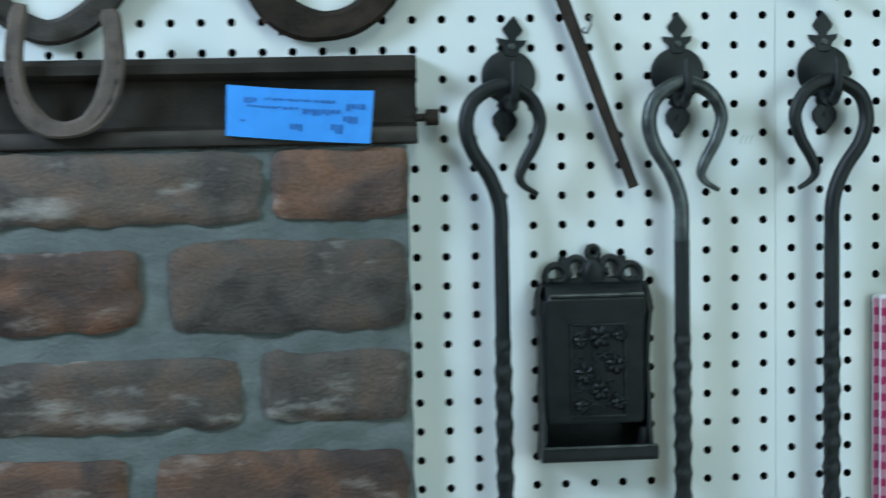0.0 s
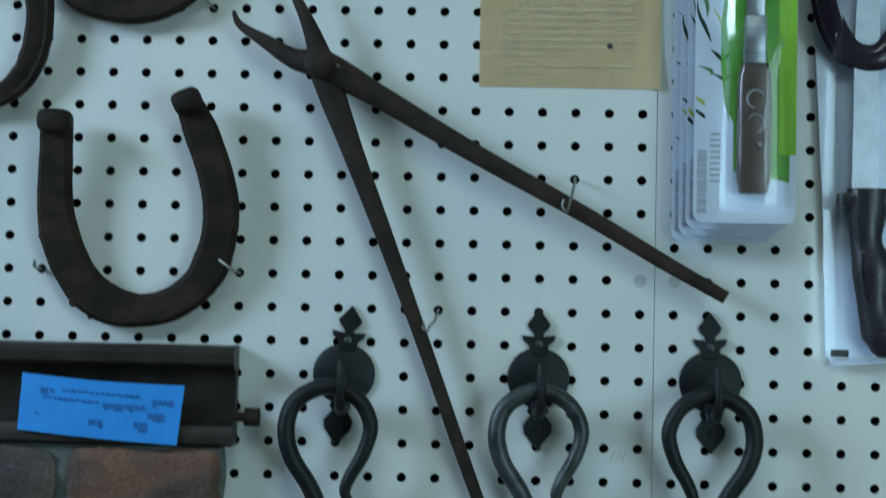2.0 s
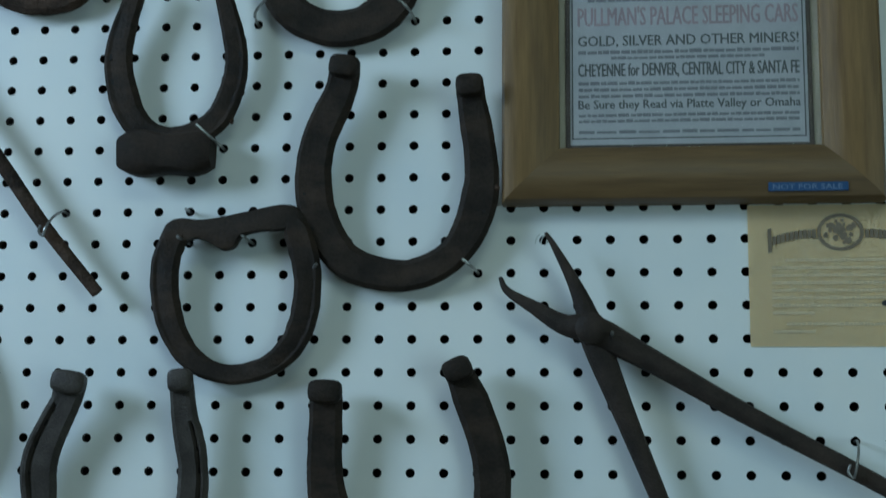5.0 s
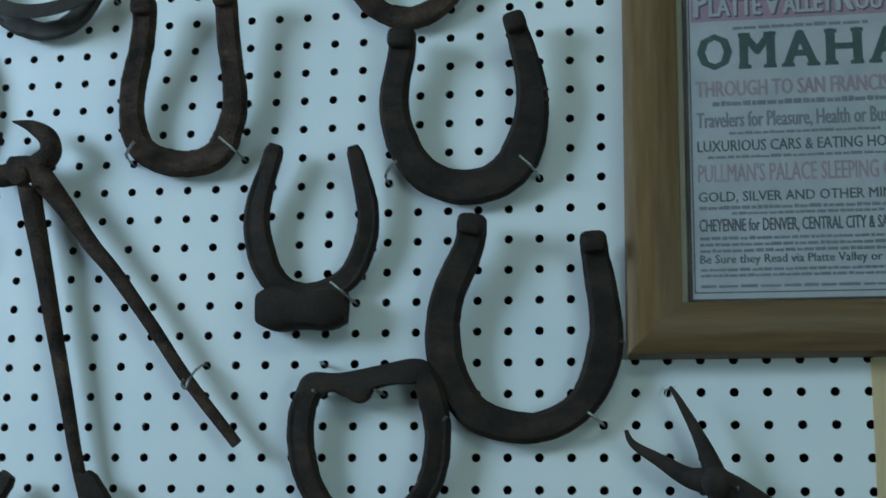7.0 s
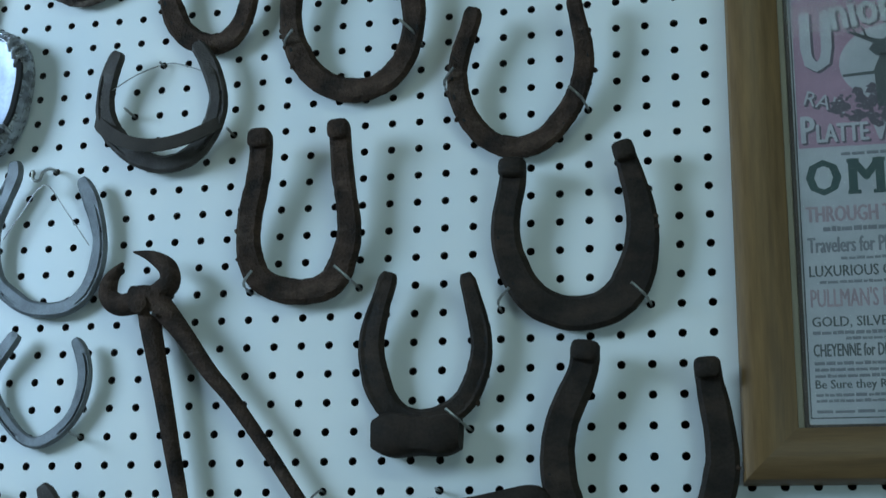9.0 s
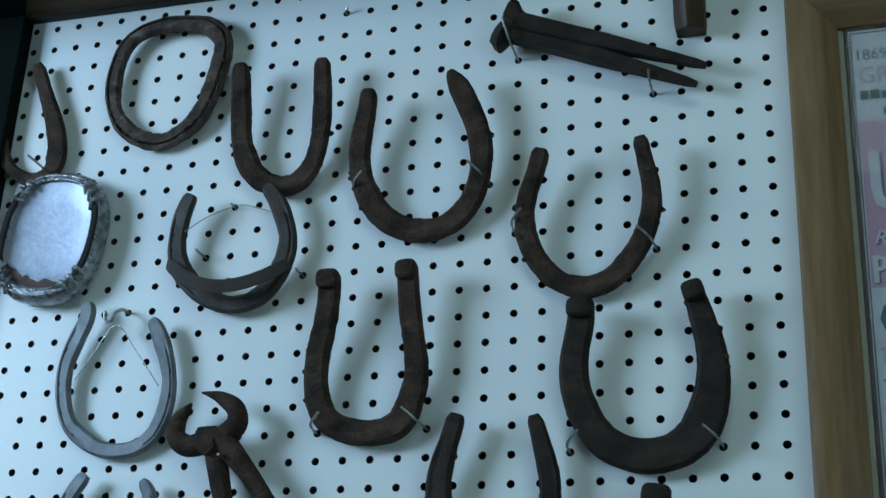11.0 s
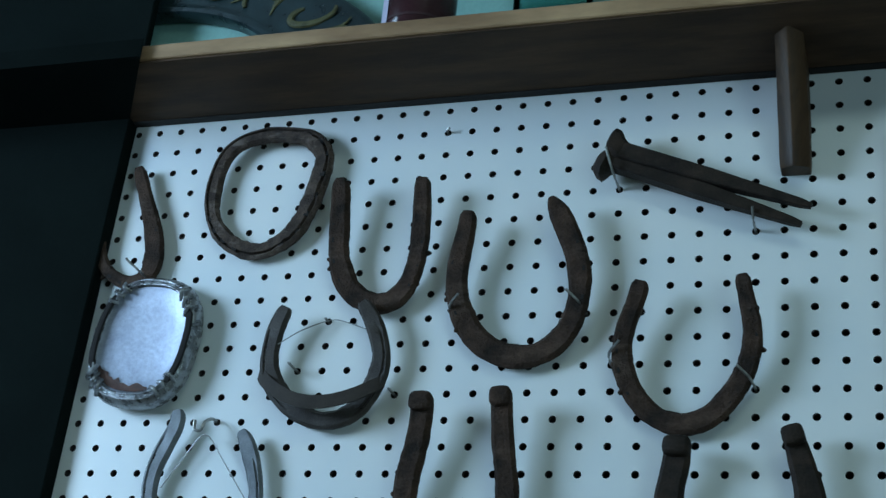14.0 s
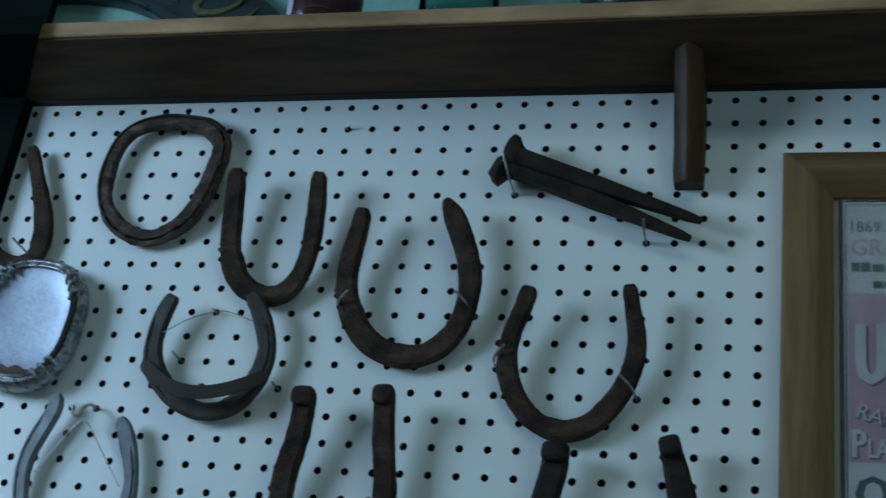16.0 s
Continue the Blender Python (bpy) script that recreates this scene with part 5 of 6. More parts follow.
# ---- brick sample panel, rail and tag ----
def iron_rail():
    t = thing("iron_rail", P(-7, -14.1, 0), "dark iron rail bar lying on the brick panel", "rail")
    prof = [(-14.13, 0.02), (-14.13, 0.88), (-14.05, 1.0), (-13.75, 1.02), (-13.55, 0.9), (-13.4, 0.5), (-12.2, 0.42), (-11.95, 0.55), (-11.85, 0.80), (-11.7, 0.95), (-11.4, 0.95), (-11.22, 0.8), (-11.18, 0.5), (-11.18, 0.02)]
    rings = [[P(x, j, d) for j, d in prof] for x in (-17.0, -12, -8, -4, -0.02, 0.06)]
    part("bar", ring_mesh(bmesh.new(), rings), M_RAIL, t)
    part("knob", tube(bmesh.new(), smooth_line([P(0.05, -13.28, 0.55), P(0.3, -13.27, 0.55), P(0.42, -13.27, 0.55), P(0.75, -13.27, 0.55), P(0.8, -13.27, 0.55)], 3), [0.13] * 5 + [0.27] * 6 + [0.24, 0.1], 12), M_IRON, t)
    tag = thing("price_card", P(-3.8, -14, 1.05), "bright blue handwritten card leaning on the iron rail", "card")
    bm = bmesh.new()
    nx = 16
    top, bot = [], []
    for k in range(nx + 1):
        u = k / nx
        top.append((-6.15 + 4.80 * u, -12.08 - 0.28 * u - 0.06 * math.sin(math.pi * u), 1.0 + 0.10 * math.sin(math.pi * u)))
        bot.append((-6.22 + 4.70 * u, -13.74 - 0.36 * u - 0.03 * math.sin(math.pi * u), 1.12))
    rings = [[P(*a), P(a[0], a[1], a[2] + 0.02), P(b[0], b[1], b[2] + 0.02), P(*b)] for a, b in zip(top, bot)]
    part("card", ring_mesh(bm, rings), M_TAG, tag)
    rnd = random.Random(3)
    for line, (u0, u1, v, h) in enumerate(((0.12, 0.2, 0.22, 0.13), (0.26, 0.72, 0.20, 0.05), (0.82, 0.92, 0.26, 0.13), (0.14, 0.5, 0.36, 0.05), (0.52, 0.78, 0.38, 0.12), (0.8, 0.88, 0.5, 0.12), (0.44, 0.51, 0.68, 0.17), (0.72, 0.78, 0.66, 0.17), (0.1, 0.14, 0.66, 0.05))):
        bm = bmesh.new()
        x = u0
        while x < u1:
            w = rnd.uniform(0.012, 0.03)
            hh = h * rnd.uniform(0.6, 1.1)
            quad = []
            for uu, vv in ((x, v), (x + w, v), (x + w, v + hh), (x, v + hh)):
                k = uu * nx
                a, b = top[int(k)], bot[int(k)]
                quad.append(bm.verts.new(P(*(a[q] + (b[q] - a[q]) * vv + (0.045 if q == 2 else 0) + (4.75 / nx * (k - int(k)) if q == 0 else 0) for q in range(3)))))
            bm.faces.new(quad)
            x += w + 0.012
        tagged(part("writing", bm, M_INK, tag, smooth=False), kind="stuff")


M_RAIL = mat("oiled_dark_iron", (0.038, 0.030, 0.025), 0.46, 0.2, 0.25, 30, 500, 0.2, (0.021, 0.017, 0.014))
iron_rail()


# ---- wrought hooks ----
def back_plate(i, tilt):
    t = thing("hook_plate", P(i, -12, 0), "black cast iron hook plate with diamond finials", "hook plate", "hook plates")
    c, s = math.cos(radians(tilt)), math.sin(radians(tilt))
    turn = lambda x, y: (i + x * c - (y + 12) * s, -12 + x * s + (y + 12) * c)

    def piece(name, half, d0, d1):
        """A flat casting, mirror-alike about its axis, from its right-hand outline."""
        out = half + [(-x, y) for x, y in half[::-1] if x]
        mx, my = 0, sum(y for _, y in half) / len(half)
        bm = bmesh.new()
        rings = [[P(*turn(x * f, my + (y - my) * f), d) for x, y in out] for d, f in ((d0, 1.0), (d1 - 0.04, 1.0), (d1, 0.93))]
        ring_mesh(bm, rings, caps=False)
        mid = bm.verts.new(P(*turn(0, my), d1))
        bm.verts.ensure_lookup_table()
        last = bm.verts[2 * len(out):3 * len(out)]
        for k in range(len(out)):
            bm.faces.new((last[k], last[(k + 1) % len(out)], mid))
        part(name, bm, M_BLACK, t)

    piece("finial", [(0, -9.9), (0.16, -10.1), (0.35, -10.36), (0.28, -10.5), (0.16, -10.62), (0.12, -10.75), (0, -10.8)], 0.01, 0.14)
    piece("crown", [(0, -10.66), (0.16, -10.72), (0.34, -10.7), (0.50, -10.68), (0.46, -10.84), (0.30, -10.98), (0.24, -11.25), (0, -11.3)], 0.01, 0.16)
    piece("disc", [(0.93 * math.sin(math.pi * k / 16), -11.95 + 0.90 * math.cos(math.pi * k / 16)) for k in range(17)], 0.01, 0.12)
    piece("neck", [(0, -12.7), (0.26, -12.75), (0.32, -12.95), (0.18, -13.1), (0, -13.15)], 0.012, 0.15)
    piece("drop", [(0, -12.98), (0.26, -13.1), (0.43, -13.35), (0.40, -13.6), (0.2, -13.85), (0, -14.08)], 0.01, 0.15)
    part("screw", tube(bmesh.new(), [P(*turn(0, -10.95), 0.1), P(*turn(0, -10.95), 0.2), P(*turn(0, -10.95), 0.23)], [0.12, 0.12, 0.06], 12), M_WORN_GLINT, t, "worn screw head")
    part("screw", tube(bmesh.new(), [P(*turn(0, -13.45), 0.1), P(*turn(0, -13.45), 0.18), P(*turn(0, -13.45), 0.2)], [0.11, 0.11, 0.06], 12), M_BLACK, t)
    part("prong", tube(bmesh.new(), smooth_line([P(i, -12.7, 0.1), P(i, -12.95, 0.6), P(i + 0.02, -12.9, 1.1), P(i + 0.04, -12.6, 1.35), P(i + 0.05, -12.2, 1.42), P(i + 0.02, -11.5, 1.34)], 5), [0.2] * 10 + [0.17] * 6 + [0.14] * 6 + [0.12] * 3 + [0.06], 10), M_BLACK, t)


def shepherd_hook(i, mirror, worn, label):
    """A wrought hook: round eye, flicked tip, twisted shank. mirror = -1 puts the shank on the other side."""
    t = thing("shepherd_hook", P(i, -12.2, 0.8), label, "hook", "wrought hooks")
    m = mirror
    d = 1.05
    pts = [(i - m * 0.13, -31.0, 0.85), (i - m * 0.13, -24.0, 0.85), (i - m * 0.13, -17.6, 0.85), (i - m * 0.16, -16.3, 0.9), (i - m * 0.50, -15.3, 0.95), (i - m * 1.08, -14.35, d), (i - m * 1.26, -13.5, d), (i - m * 0.98, -12.72, d), (i - m * 0.1, -12.28, d),
           (i + m * 0.78, -12.6, d), (i + m * 1.2, -13.35, d), (i + m * 1.04, -14.15, d), (i + m * 0.66, -14.85, d), (i + m * 0.5, -15.3, d), (i + m * 0.66, -15.62, d), (i + m * 1.1, -15.9, d + 0.05)]
    w = [0.26, 0.26, 0.26, 0.26, 0.26, 0.26, 0.26, 0.255, 0.25, 0.24, 0.225, 0.21, 0.195, 0.17, 0.12, 0.08]
    line = smooth_line([(*p, r) for p, r in zip(pts, w)][2:], 7)
    part("crook", tube(bmesh.new(), [P(x, y, z) for x, y, z, r in line], [r for *_, r in line], 12), M_WORN_GLINT if worn else M_BLACK, t)
    # shank: square bar, twisted over its lower half
    rings = []
    a = 0.0
    n = 120
    for k in range(n + 1):
        y = -17.55 - k * 13.4 / n
        if -27.5 < y < -20.6:
            a += radians(11)
        dd = 0.85
        ramp = max(0.0, min(1.0, (-20.6 - y) / 1.2, (y + 27.5) / 1.2))
        h = 0.25 + 0.045 * ramp * math.sin(2 * a) ** 2
        ring = []
        for q in range(8):
            b = a + math.pi / 4 * q + math.pi / 8
            r = h * (1.06 if q % 2 else 1.02)
            ring.append(P(i - m * 0.13 + r * math.cos(b) * 1.05, y, max(0.3, dd) + r * math.sin(b)))
        rings.append(ring)
    part("shank", ring_mesh(bmesh.new(), rings), M_BLACK, t)


back_plate(3.22, -6)
back_plate(9.02, 0)
back_plate(14.12, 1)
shepherd_hook(2.92, 1, 0, "black wrought shepherd hook hung beside the bricks")
shepherd_hook(9.06, 1, 1, "black wrought shepherd hook with a polished worn crook")
shepherd_hook(14.0, -1, 0, "black wrought shepherd hook turned the other way")


def match_box():
    t = thing("match_holder", P(6, -24.9, 0), "black cast iron wall match holder with scrolled crest, open foot", "match holder")
    # back runs down behind the open foot, its black standing for the shade
    part("back", box(bmesh.new(), 4.12, 7.82, -24.82, -19.0, 0.02, 0.15, 0.04), M_BLACK, t)
    # boxed front, open below towards the tray
    rings = [[P(5.9 + x * w, y, d) for x, d in ((-1, 0.16), (-1, f - 0.12), (-0.93, f), (0.93, f), (1, f - 0.12), (1, 0.16))] for y, w, f in ((-23.72, 1.70, 0.96), (-23.6, 1.74, 1.0), (-20.3, 1.76, 1.0), (-19.95, 1.80, 1.06), (-19.5, 1.74, 1.1))]
    part("pocket", ring_mesh(bmesh.new(), rings), M_BLACK, t)
    rings = [[P(5.95 + x * 1.66, y, d) for x, d in ((-1, 0.16), (-1, f - 0.08), (-0.95, f), (0.95, f), (1, f - 0.08), (1, 0.16))] for y, f in ((-19.5, 1.1), (-19.35, 1.05), (-19.15, 0.75), (-19.0, 0.4))]
    part("lid", ring_mesh(bmesh.new(), rings), M_BLACK, t, "sloping lid with a highlight painted on its edge")
    for s in (-1, 1):
        rings = [[P(5.93 + s * (w + o), y, d) for o, d in ((-0.06, 0.02), (-0.06, f), (0.06, f), (0.06, 0.02))] for y, w, f in ((-24.88, 1.86, 1.3), (-24.3, 1.82, 1.3), (-23.6, 1.80, 1.15), (-22.6, 1.83, 0.9), (-21.6, 1.79, 0.9), (-20.6, 1.84, 0.92), (-20.0, 1.90, 0.9), (-19.3, 1.86, 0.5))]
        part("side_plate", ring_mesh(bmesh.new(), rings), M_BLACK, t)
    for s in (-1, 1):
        part("scroll_ear", tube(bmesh.new(), smooth_line([P(5.95 + s * 1.72, -19.0, 0.3), P(5.95 + s * 1.86, -19.3, 0.4), P(5.95 + s * 1.92, -19.75, 0.5), P(5.95 + s * 1.80, -20.1, 0.5)], 5), [0.08] + [0.13] * 10 + [0.19] * 3 + [0.14, 0.06], 10), M_BLACK, t)
        spiral = lambda cx, cy, r0, r1, a0, turns, n=26: [P(cx + s * (r0 + (r1 - r0) * k / n) * math.cos(a0 + turns * 6.283 * k / n), cy + (r0 + (r1 - r0) * k / n) * math.sin(a0 + turns * 6.283 * k / n), 0.2) for k in range(n + 1)]
        part("scroll", tube(bmesh.new(), spiral(6 + s * 1.25, -18.72, 0.42, 0.20, -0.6, 0.95), 0.13, 8), M_BLACK, t)
        part("scroll", tube(bmesh.new(), spiral(6 + s * 0.55, -18.45, 0.40, 0.18, -1.0, 0.9), 0.14, 8), M_BLACK, t)
        part("knob", tube(bmesh.new(), [P(6 + s * 1.02, -18.22, 0.1), P(6 + s * 1.02, -18.22, 0.3)], [0.17, 0.12], 10), M_BLACK, t)
    ring = [P(6 + 0.2 * math.cos(a), -17.95 + 0.2 * math.sin(a), 0.2) for a in [2 * math.pi * k / 18 for k in range(19)]]
    part("hanging_ring", tube(bmesh.new(), ring, 0.10, 8), M_BLACK, t)
    part("crest_web", box(bmesh.new(), 4.35, 7.65, -19.15, -18.82, 0.05, 0.22, 0.05), M_BLACK, t)
    # paler bar that paints the highlight along the lid's edge
    part("lid_edge", tube(bmesh.new(), [P(4.4, -19.34, 1.06), P(5.2, -19.34, 1.08), P(6.8, -19.34, 1.08), P(7.55, -19.34, 1.06)], 0.07, 8), M_WORN_GLINT, t, "lid edge with its highlight in the colour")
    part("crest_leaf", tube(bmesh.new(), smooth_line([P(6, -18.9, 0.15), P(6, -18.45, 0.25), P(6, -18.15, 0.2)], 4), [0.45, 0.44, 0.42, 0.38, 0.32, 0.28, 0.24, 0.2, 0.15], 10, 0.4), M_BLACK, t)
    for x0, x1, y0, y1 in ((5.05, 6.95, -20.38, -20.3), (5.05, 6.95, -23.5, -23.42), (5.05, 5.12, -23.42, -20.38), (6.88, 6.95, -23.42, -20.38)):
        part("panel_bead", box(bmesh.new(), x0, x1, y0, y1, 1.0, 1.06, 0.015), M_BLACK, t)
    # relief flowers and curls on the front
    rnd = random.Random(12)
    for q in range(34):
        fx, fy, r, a0 = rnd.uniform(5.25, 6.75), rnd.uniform(-23.25, -20.5), rnd.uniform(0.10, 0.2), rnd.uniform(0, 6.28)
        pts = [P(fx + r * (1 - 0.5 * u) * math.cos(a0 + 4.5 * u), fy + r * (1 - 0.5 * u) * math.sin(a0 + 4.5 * u), 1.03) for u in [z / 8 for z in range(9)]]
        part("relief_curl", tube(bmesh.new(), pts, [0.02 + 0.04 * math.sin(math.pi * z / 8) for z in range(9)], 6), M_BLACK, t)
    for fx, fy, r in ((6.05, -20.75, 0.42), (5.55, -22.0, 0.38), (6.6, -21.7, 0.36), (6.05, -22.6, 0.34), (5.45, -23.1, 0.25), (6.7, -23.0, 0.26), (6.75, -20.7, 0.22), (5.4, -20.9, 0.22)):
        bm = bmesh.new()
        for k in range(6):
            a = 6.283 * k / 6 + fx
            pts = [P(fx + r * u * math.cos(a + 0.5 * u), fy + r * u * math.sin(a + 0.5 * u), 1.0 + 0.075 * math.sin(math.pi * u)) for u in (0.1, 0.35, 0.6, 0.85, 1.0)]
            tube(bm, pts, [0.04, 0.09, 0.12, 0.09, 0.03], 7)
        part("relief_flower", bm, M_BLACK, t)
    # tray below the open foot
    part("tray", ring_mesh(bmesh.new(), [[P(5.98 + x * 1.98, y, d) for y, d in ((-24.95, 0.04), (-24.95, 1.3), (-24.8, 1.42), (-24.5, 1.42), (-24.46, 1.34), (-24.72, 1.28), (-24.76, 0.04))] for x in (-1, -0.5, 0.5, 1)]), M_BLACK, t)
    # paler bar for the highlight on the tray's lip
    part("tray_lip", tube(bmesh.new(), [P(4.05, -24.45, 1.40), P(6, -24.45, 1.41), P(7.9, -24.45, 1.40)], 0.06, 8), M_WORN_GLINT, t, "tray lip with a painted highlight")
    part("tray_corner", box(bmesh.new(), 7.45, 7.7, -24.75, -23.9, 0.1, 1.1, 0.05), M_BLACK, t)


match_box()


# ---- packets on the other board ----
def rounded_card(bm, i0, i1, j0, j1, d0, d1, r=0.25):
    pts = []
    for cx, cy, a0 in ((i1 - r, j1 - r, 0), (i0 + r, j1 - r, 90), (i0 + r, j0 + r, 180), (i1 - r, j0 + r, 270)):
        pts += [(cx + r * math.cos(radians(a0 + 22.5 * k)), cy + r * math.sin(radians(a0 + 22.5 * k))) for k in range(5)]
    return ring_mesh(bm, [[P(x, y, d) for x, y in pts] for d in (d0, d1)])


def knife_packet(k, front):
    """One of a stack of hanging cards with a folding knife under a clear blister."""
    dx, dy, d = -0.17 * k, -0.17 * k, 1.3 - 0.28 * k
    t = thing("knife_packet", P(14.5 + dx, 4, d), "green and white card holding a brown folding knife in plastic" if front else "white packet card with dark leaf print behind the front packet", "packet", "knife packets")
    card = part("card", rounded_card(bmesh.new(), 13.35 + dx, 16.3 + dx, -7.3 + dy, 4.2 + dy, d, d + 0.03, 0.3), M_CARDB, t)
    part("header", box(bmesh.new(), 13.5 + dx, 16.3 + dx, 1.9 + dy, 3.9 + dy, d + 0.032, d + 0.04), M_LIMEG, t, "bright green header", False)
    rnd = random.Random(31 + k)
    for q in range(13):
        x, y, ln = rnd.uniform(13.5, 14.35) + dx, 1.7 - 0.5 * q + rnd.uniform(-0.2, 0.2) + dy, rnd.uniform(0.7, 1.5) if q < 8 else rnd.uniform(0.3, 0.6)
        a = radians(rnd.uniform(98, 118) if q < 8 else rnd.uniform(130, 150))
        bend = rnd.uniform(0.05, 0.22)
        blade = [P(max(x + ln * u * math.cos(a) + bend * math.sin(math.pi * u), 13.4 + dx), y + ln * (u - 0.5) * math.sin(a), d + 0.034) for u in (0, 0.2, 0.4, 0.6, 0.8, 1.0)]
        part("leaf_print", tube(bmesh.new(), blade, [0.012, 0.045, 0.06, 0.05, 0.03, 0.008], 6, 0.1), (M_GREENT, M_LEAF, M_GREENT, M_STEM)[q % 4], t, smooth=False)
    bm = bmesh.new()
    rnd = random.Random(k)
    y = -5.2 + dy
    while y > -7.0 + dy:
        h = rnd.uniform(0.02, 0.06)
        box(bm, 13.45 + dx, 13.72 + dx, y - h, y, d + 0.032, d + 0.038)
        y -= h + rnd.uniform(0.02, 0.05)
    tagged(part("barcode", bm, M_PALEP, t, smooth=False), kind="stuff")
    if not front:
        return
    e = d + 0.032
    swoosh = ((14.7, 0.9), (14.3, -0.6), (14.1, -1.6), (14.1, -2.7), (14.2, -3.7), (14.5, -4.4), (14.5, -5.8), (15.1, -5.9), (15.6, -6.0), (16.1, -6.1), (16.2, 0.9))
    part("green_panel", ring_mesh(bmesh.new(), [[P(x, y, z) for x, y in swoosh] for z in (e, e + 0.008)]), M_GREEN, t, "leaf green printed swoosh", False)
    part("green_edge", box(bmesh.new(), 15.75, 16.29, -5.3, 1.9, e + 0.009, e + 0.014), M_LIMEG, t, "lime green strip", False)
    for q in range(9):
        bars(13.82, 14.12, -4.75 - 0.17 * q, 0.06, e, 120 + q, M_PALEP, t, 2, "small_print")
    rings = []
    for u in range(13):
        y = -6.45 + 3.75 * u / 12
        w = 0.48 * (1 - 0.22 * abs(2 * u / 12 - 1) ** 8)
        rings.append([P(15.02 + w * math.copysign(abs(math.cos(a)) ** 0.5, math.cos(a)), y, e + 0.25 + 0.24 * math.copysign(abs(math.sin(a)) ** 0.6, math.sin(a))) for a in [2 * math.pi * q / 16 for q in range(16)]])
    knife = part("knife", ring_mesh(bmesh.new(), rings), M_BROWNH, t, "brown handled folding knife")
    for y0, s in ((-3.75, 1), (-4.45, -1)):
        swirl = [P(15.02 + 0.24 * math.cos(0.5 + 0.45 * q) * s, y0 + 0.26 * math.sin(0.5 + 0.45 * q), e + 0.49) for q in range(10)]
        part("inlay", tube(bmesh.new(), swirl, [0.015 + 0.03 * math.sin(math.pi * q / 9) for q in range(10)], 6), M_STEEL, knife, "thin steel swirl inlay")
    part("inlay", tube(bmesh.new(), [P(15.15, -5.05, e + 0.45), P(15.15, -5.05, e + 0.5)], [0.07, 0.05], 8), M_STEEL, knife, "small steel dot")
    rim = [P(15.0 + 0.72 * math.cos(a), -2.15 + 0.36 * math.sin(a), e + 0.72) for a in [2 * math.pi * q / 24 for q in range(25)]]
    part("blister_dimple", tube(bmesh.new(), rim, 0.06, 8), M_BLISTER, t, "round dimple pressed in the blister")
    part("bolster", box(bmesh.new(), 14.7, 15.35, -2.72, -1.3, e + 0.08, e + 0.42, 0.1), M_STEEL, knife, "dull steel bolster")
    part("blade", box(bmesh.new(), 14.75, 15.3, -1.32, 3.0, e + 0.2, e + 0.32, 0.05), M_STEEL, knife, "steel blade")
    bl = part("blister", ring_mesh(bmesh.new(), [[P(15.05 + x * w, y, e + z * h) for x, z in ((-1, 0.0), (-0.9, 0.8), (-0.7, 1.0), (0.7, 1.0), (0.9, 0.8), (1, 0.0))] for y, w, h in ((-6.95, 0.95, 0.05), (-6.8, 0.95, 0.6), (-3.0, 0.85, 0.72), (-1.5, 1.0, 0.75), (1.0, 0.85, 0.7), (3.4, 0.8, 0.6), (3.6, 0.8, 0.05))]), M_BLISTER, t, "clear plastic blister")
    bl.visible_shadow = False


for k in range(4):
    knife_packet(k, k == 0)


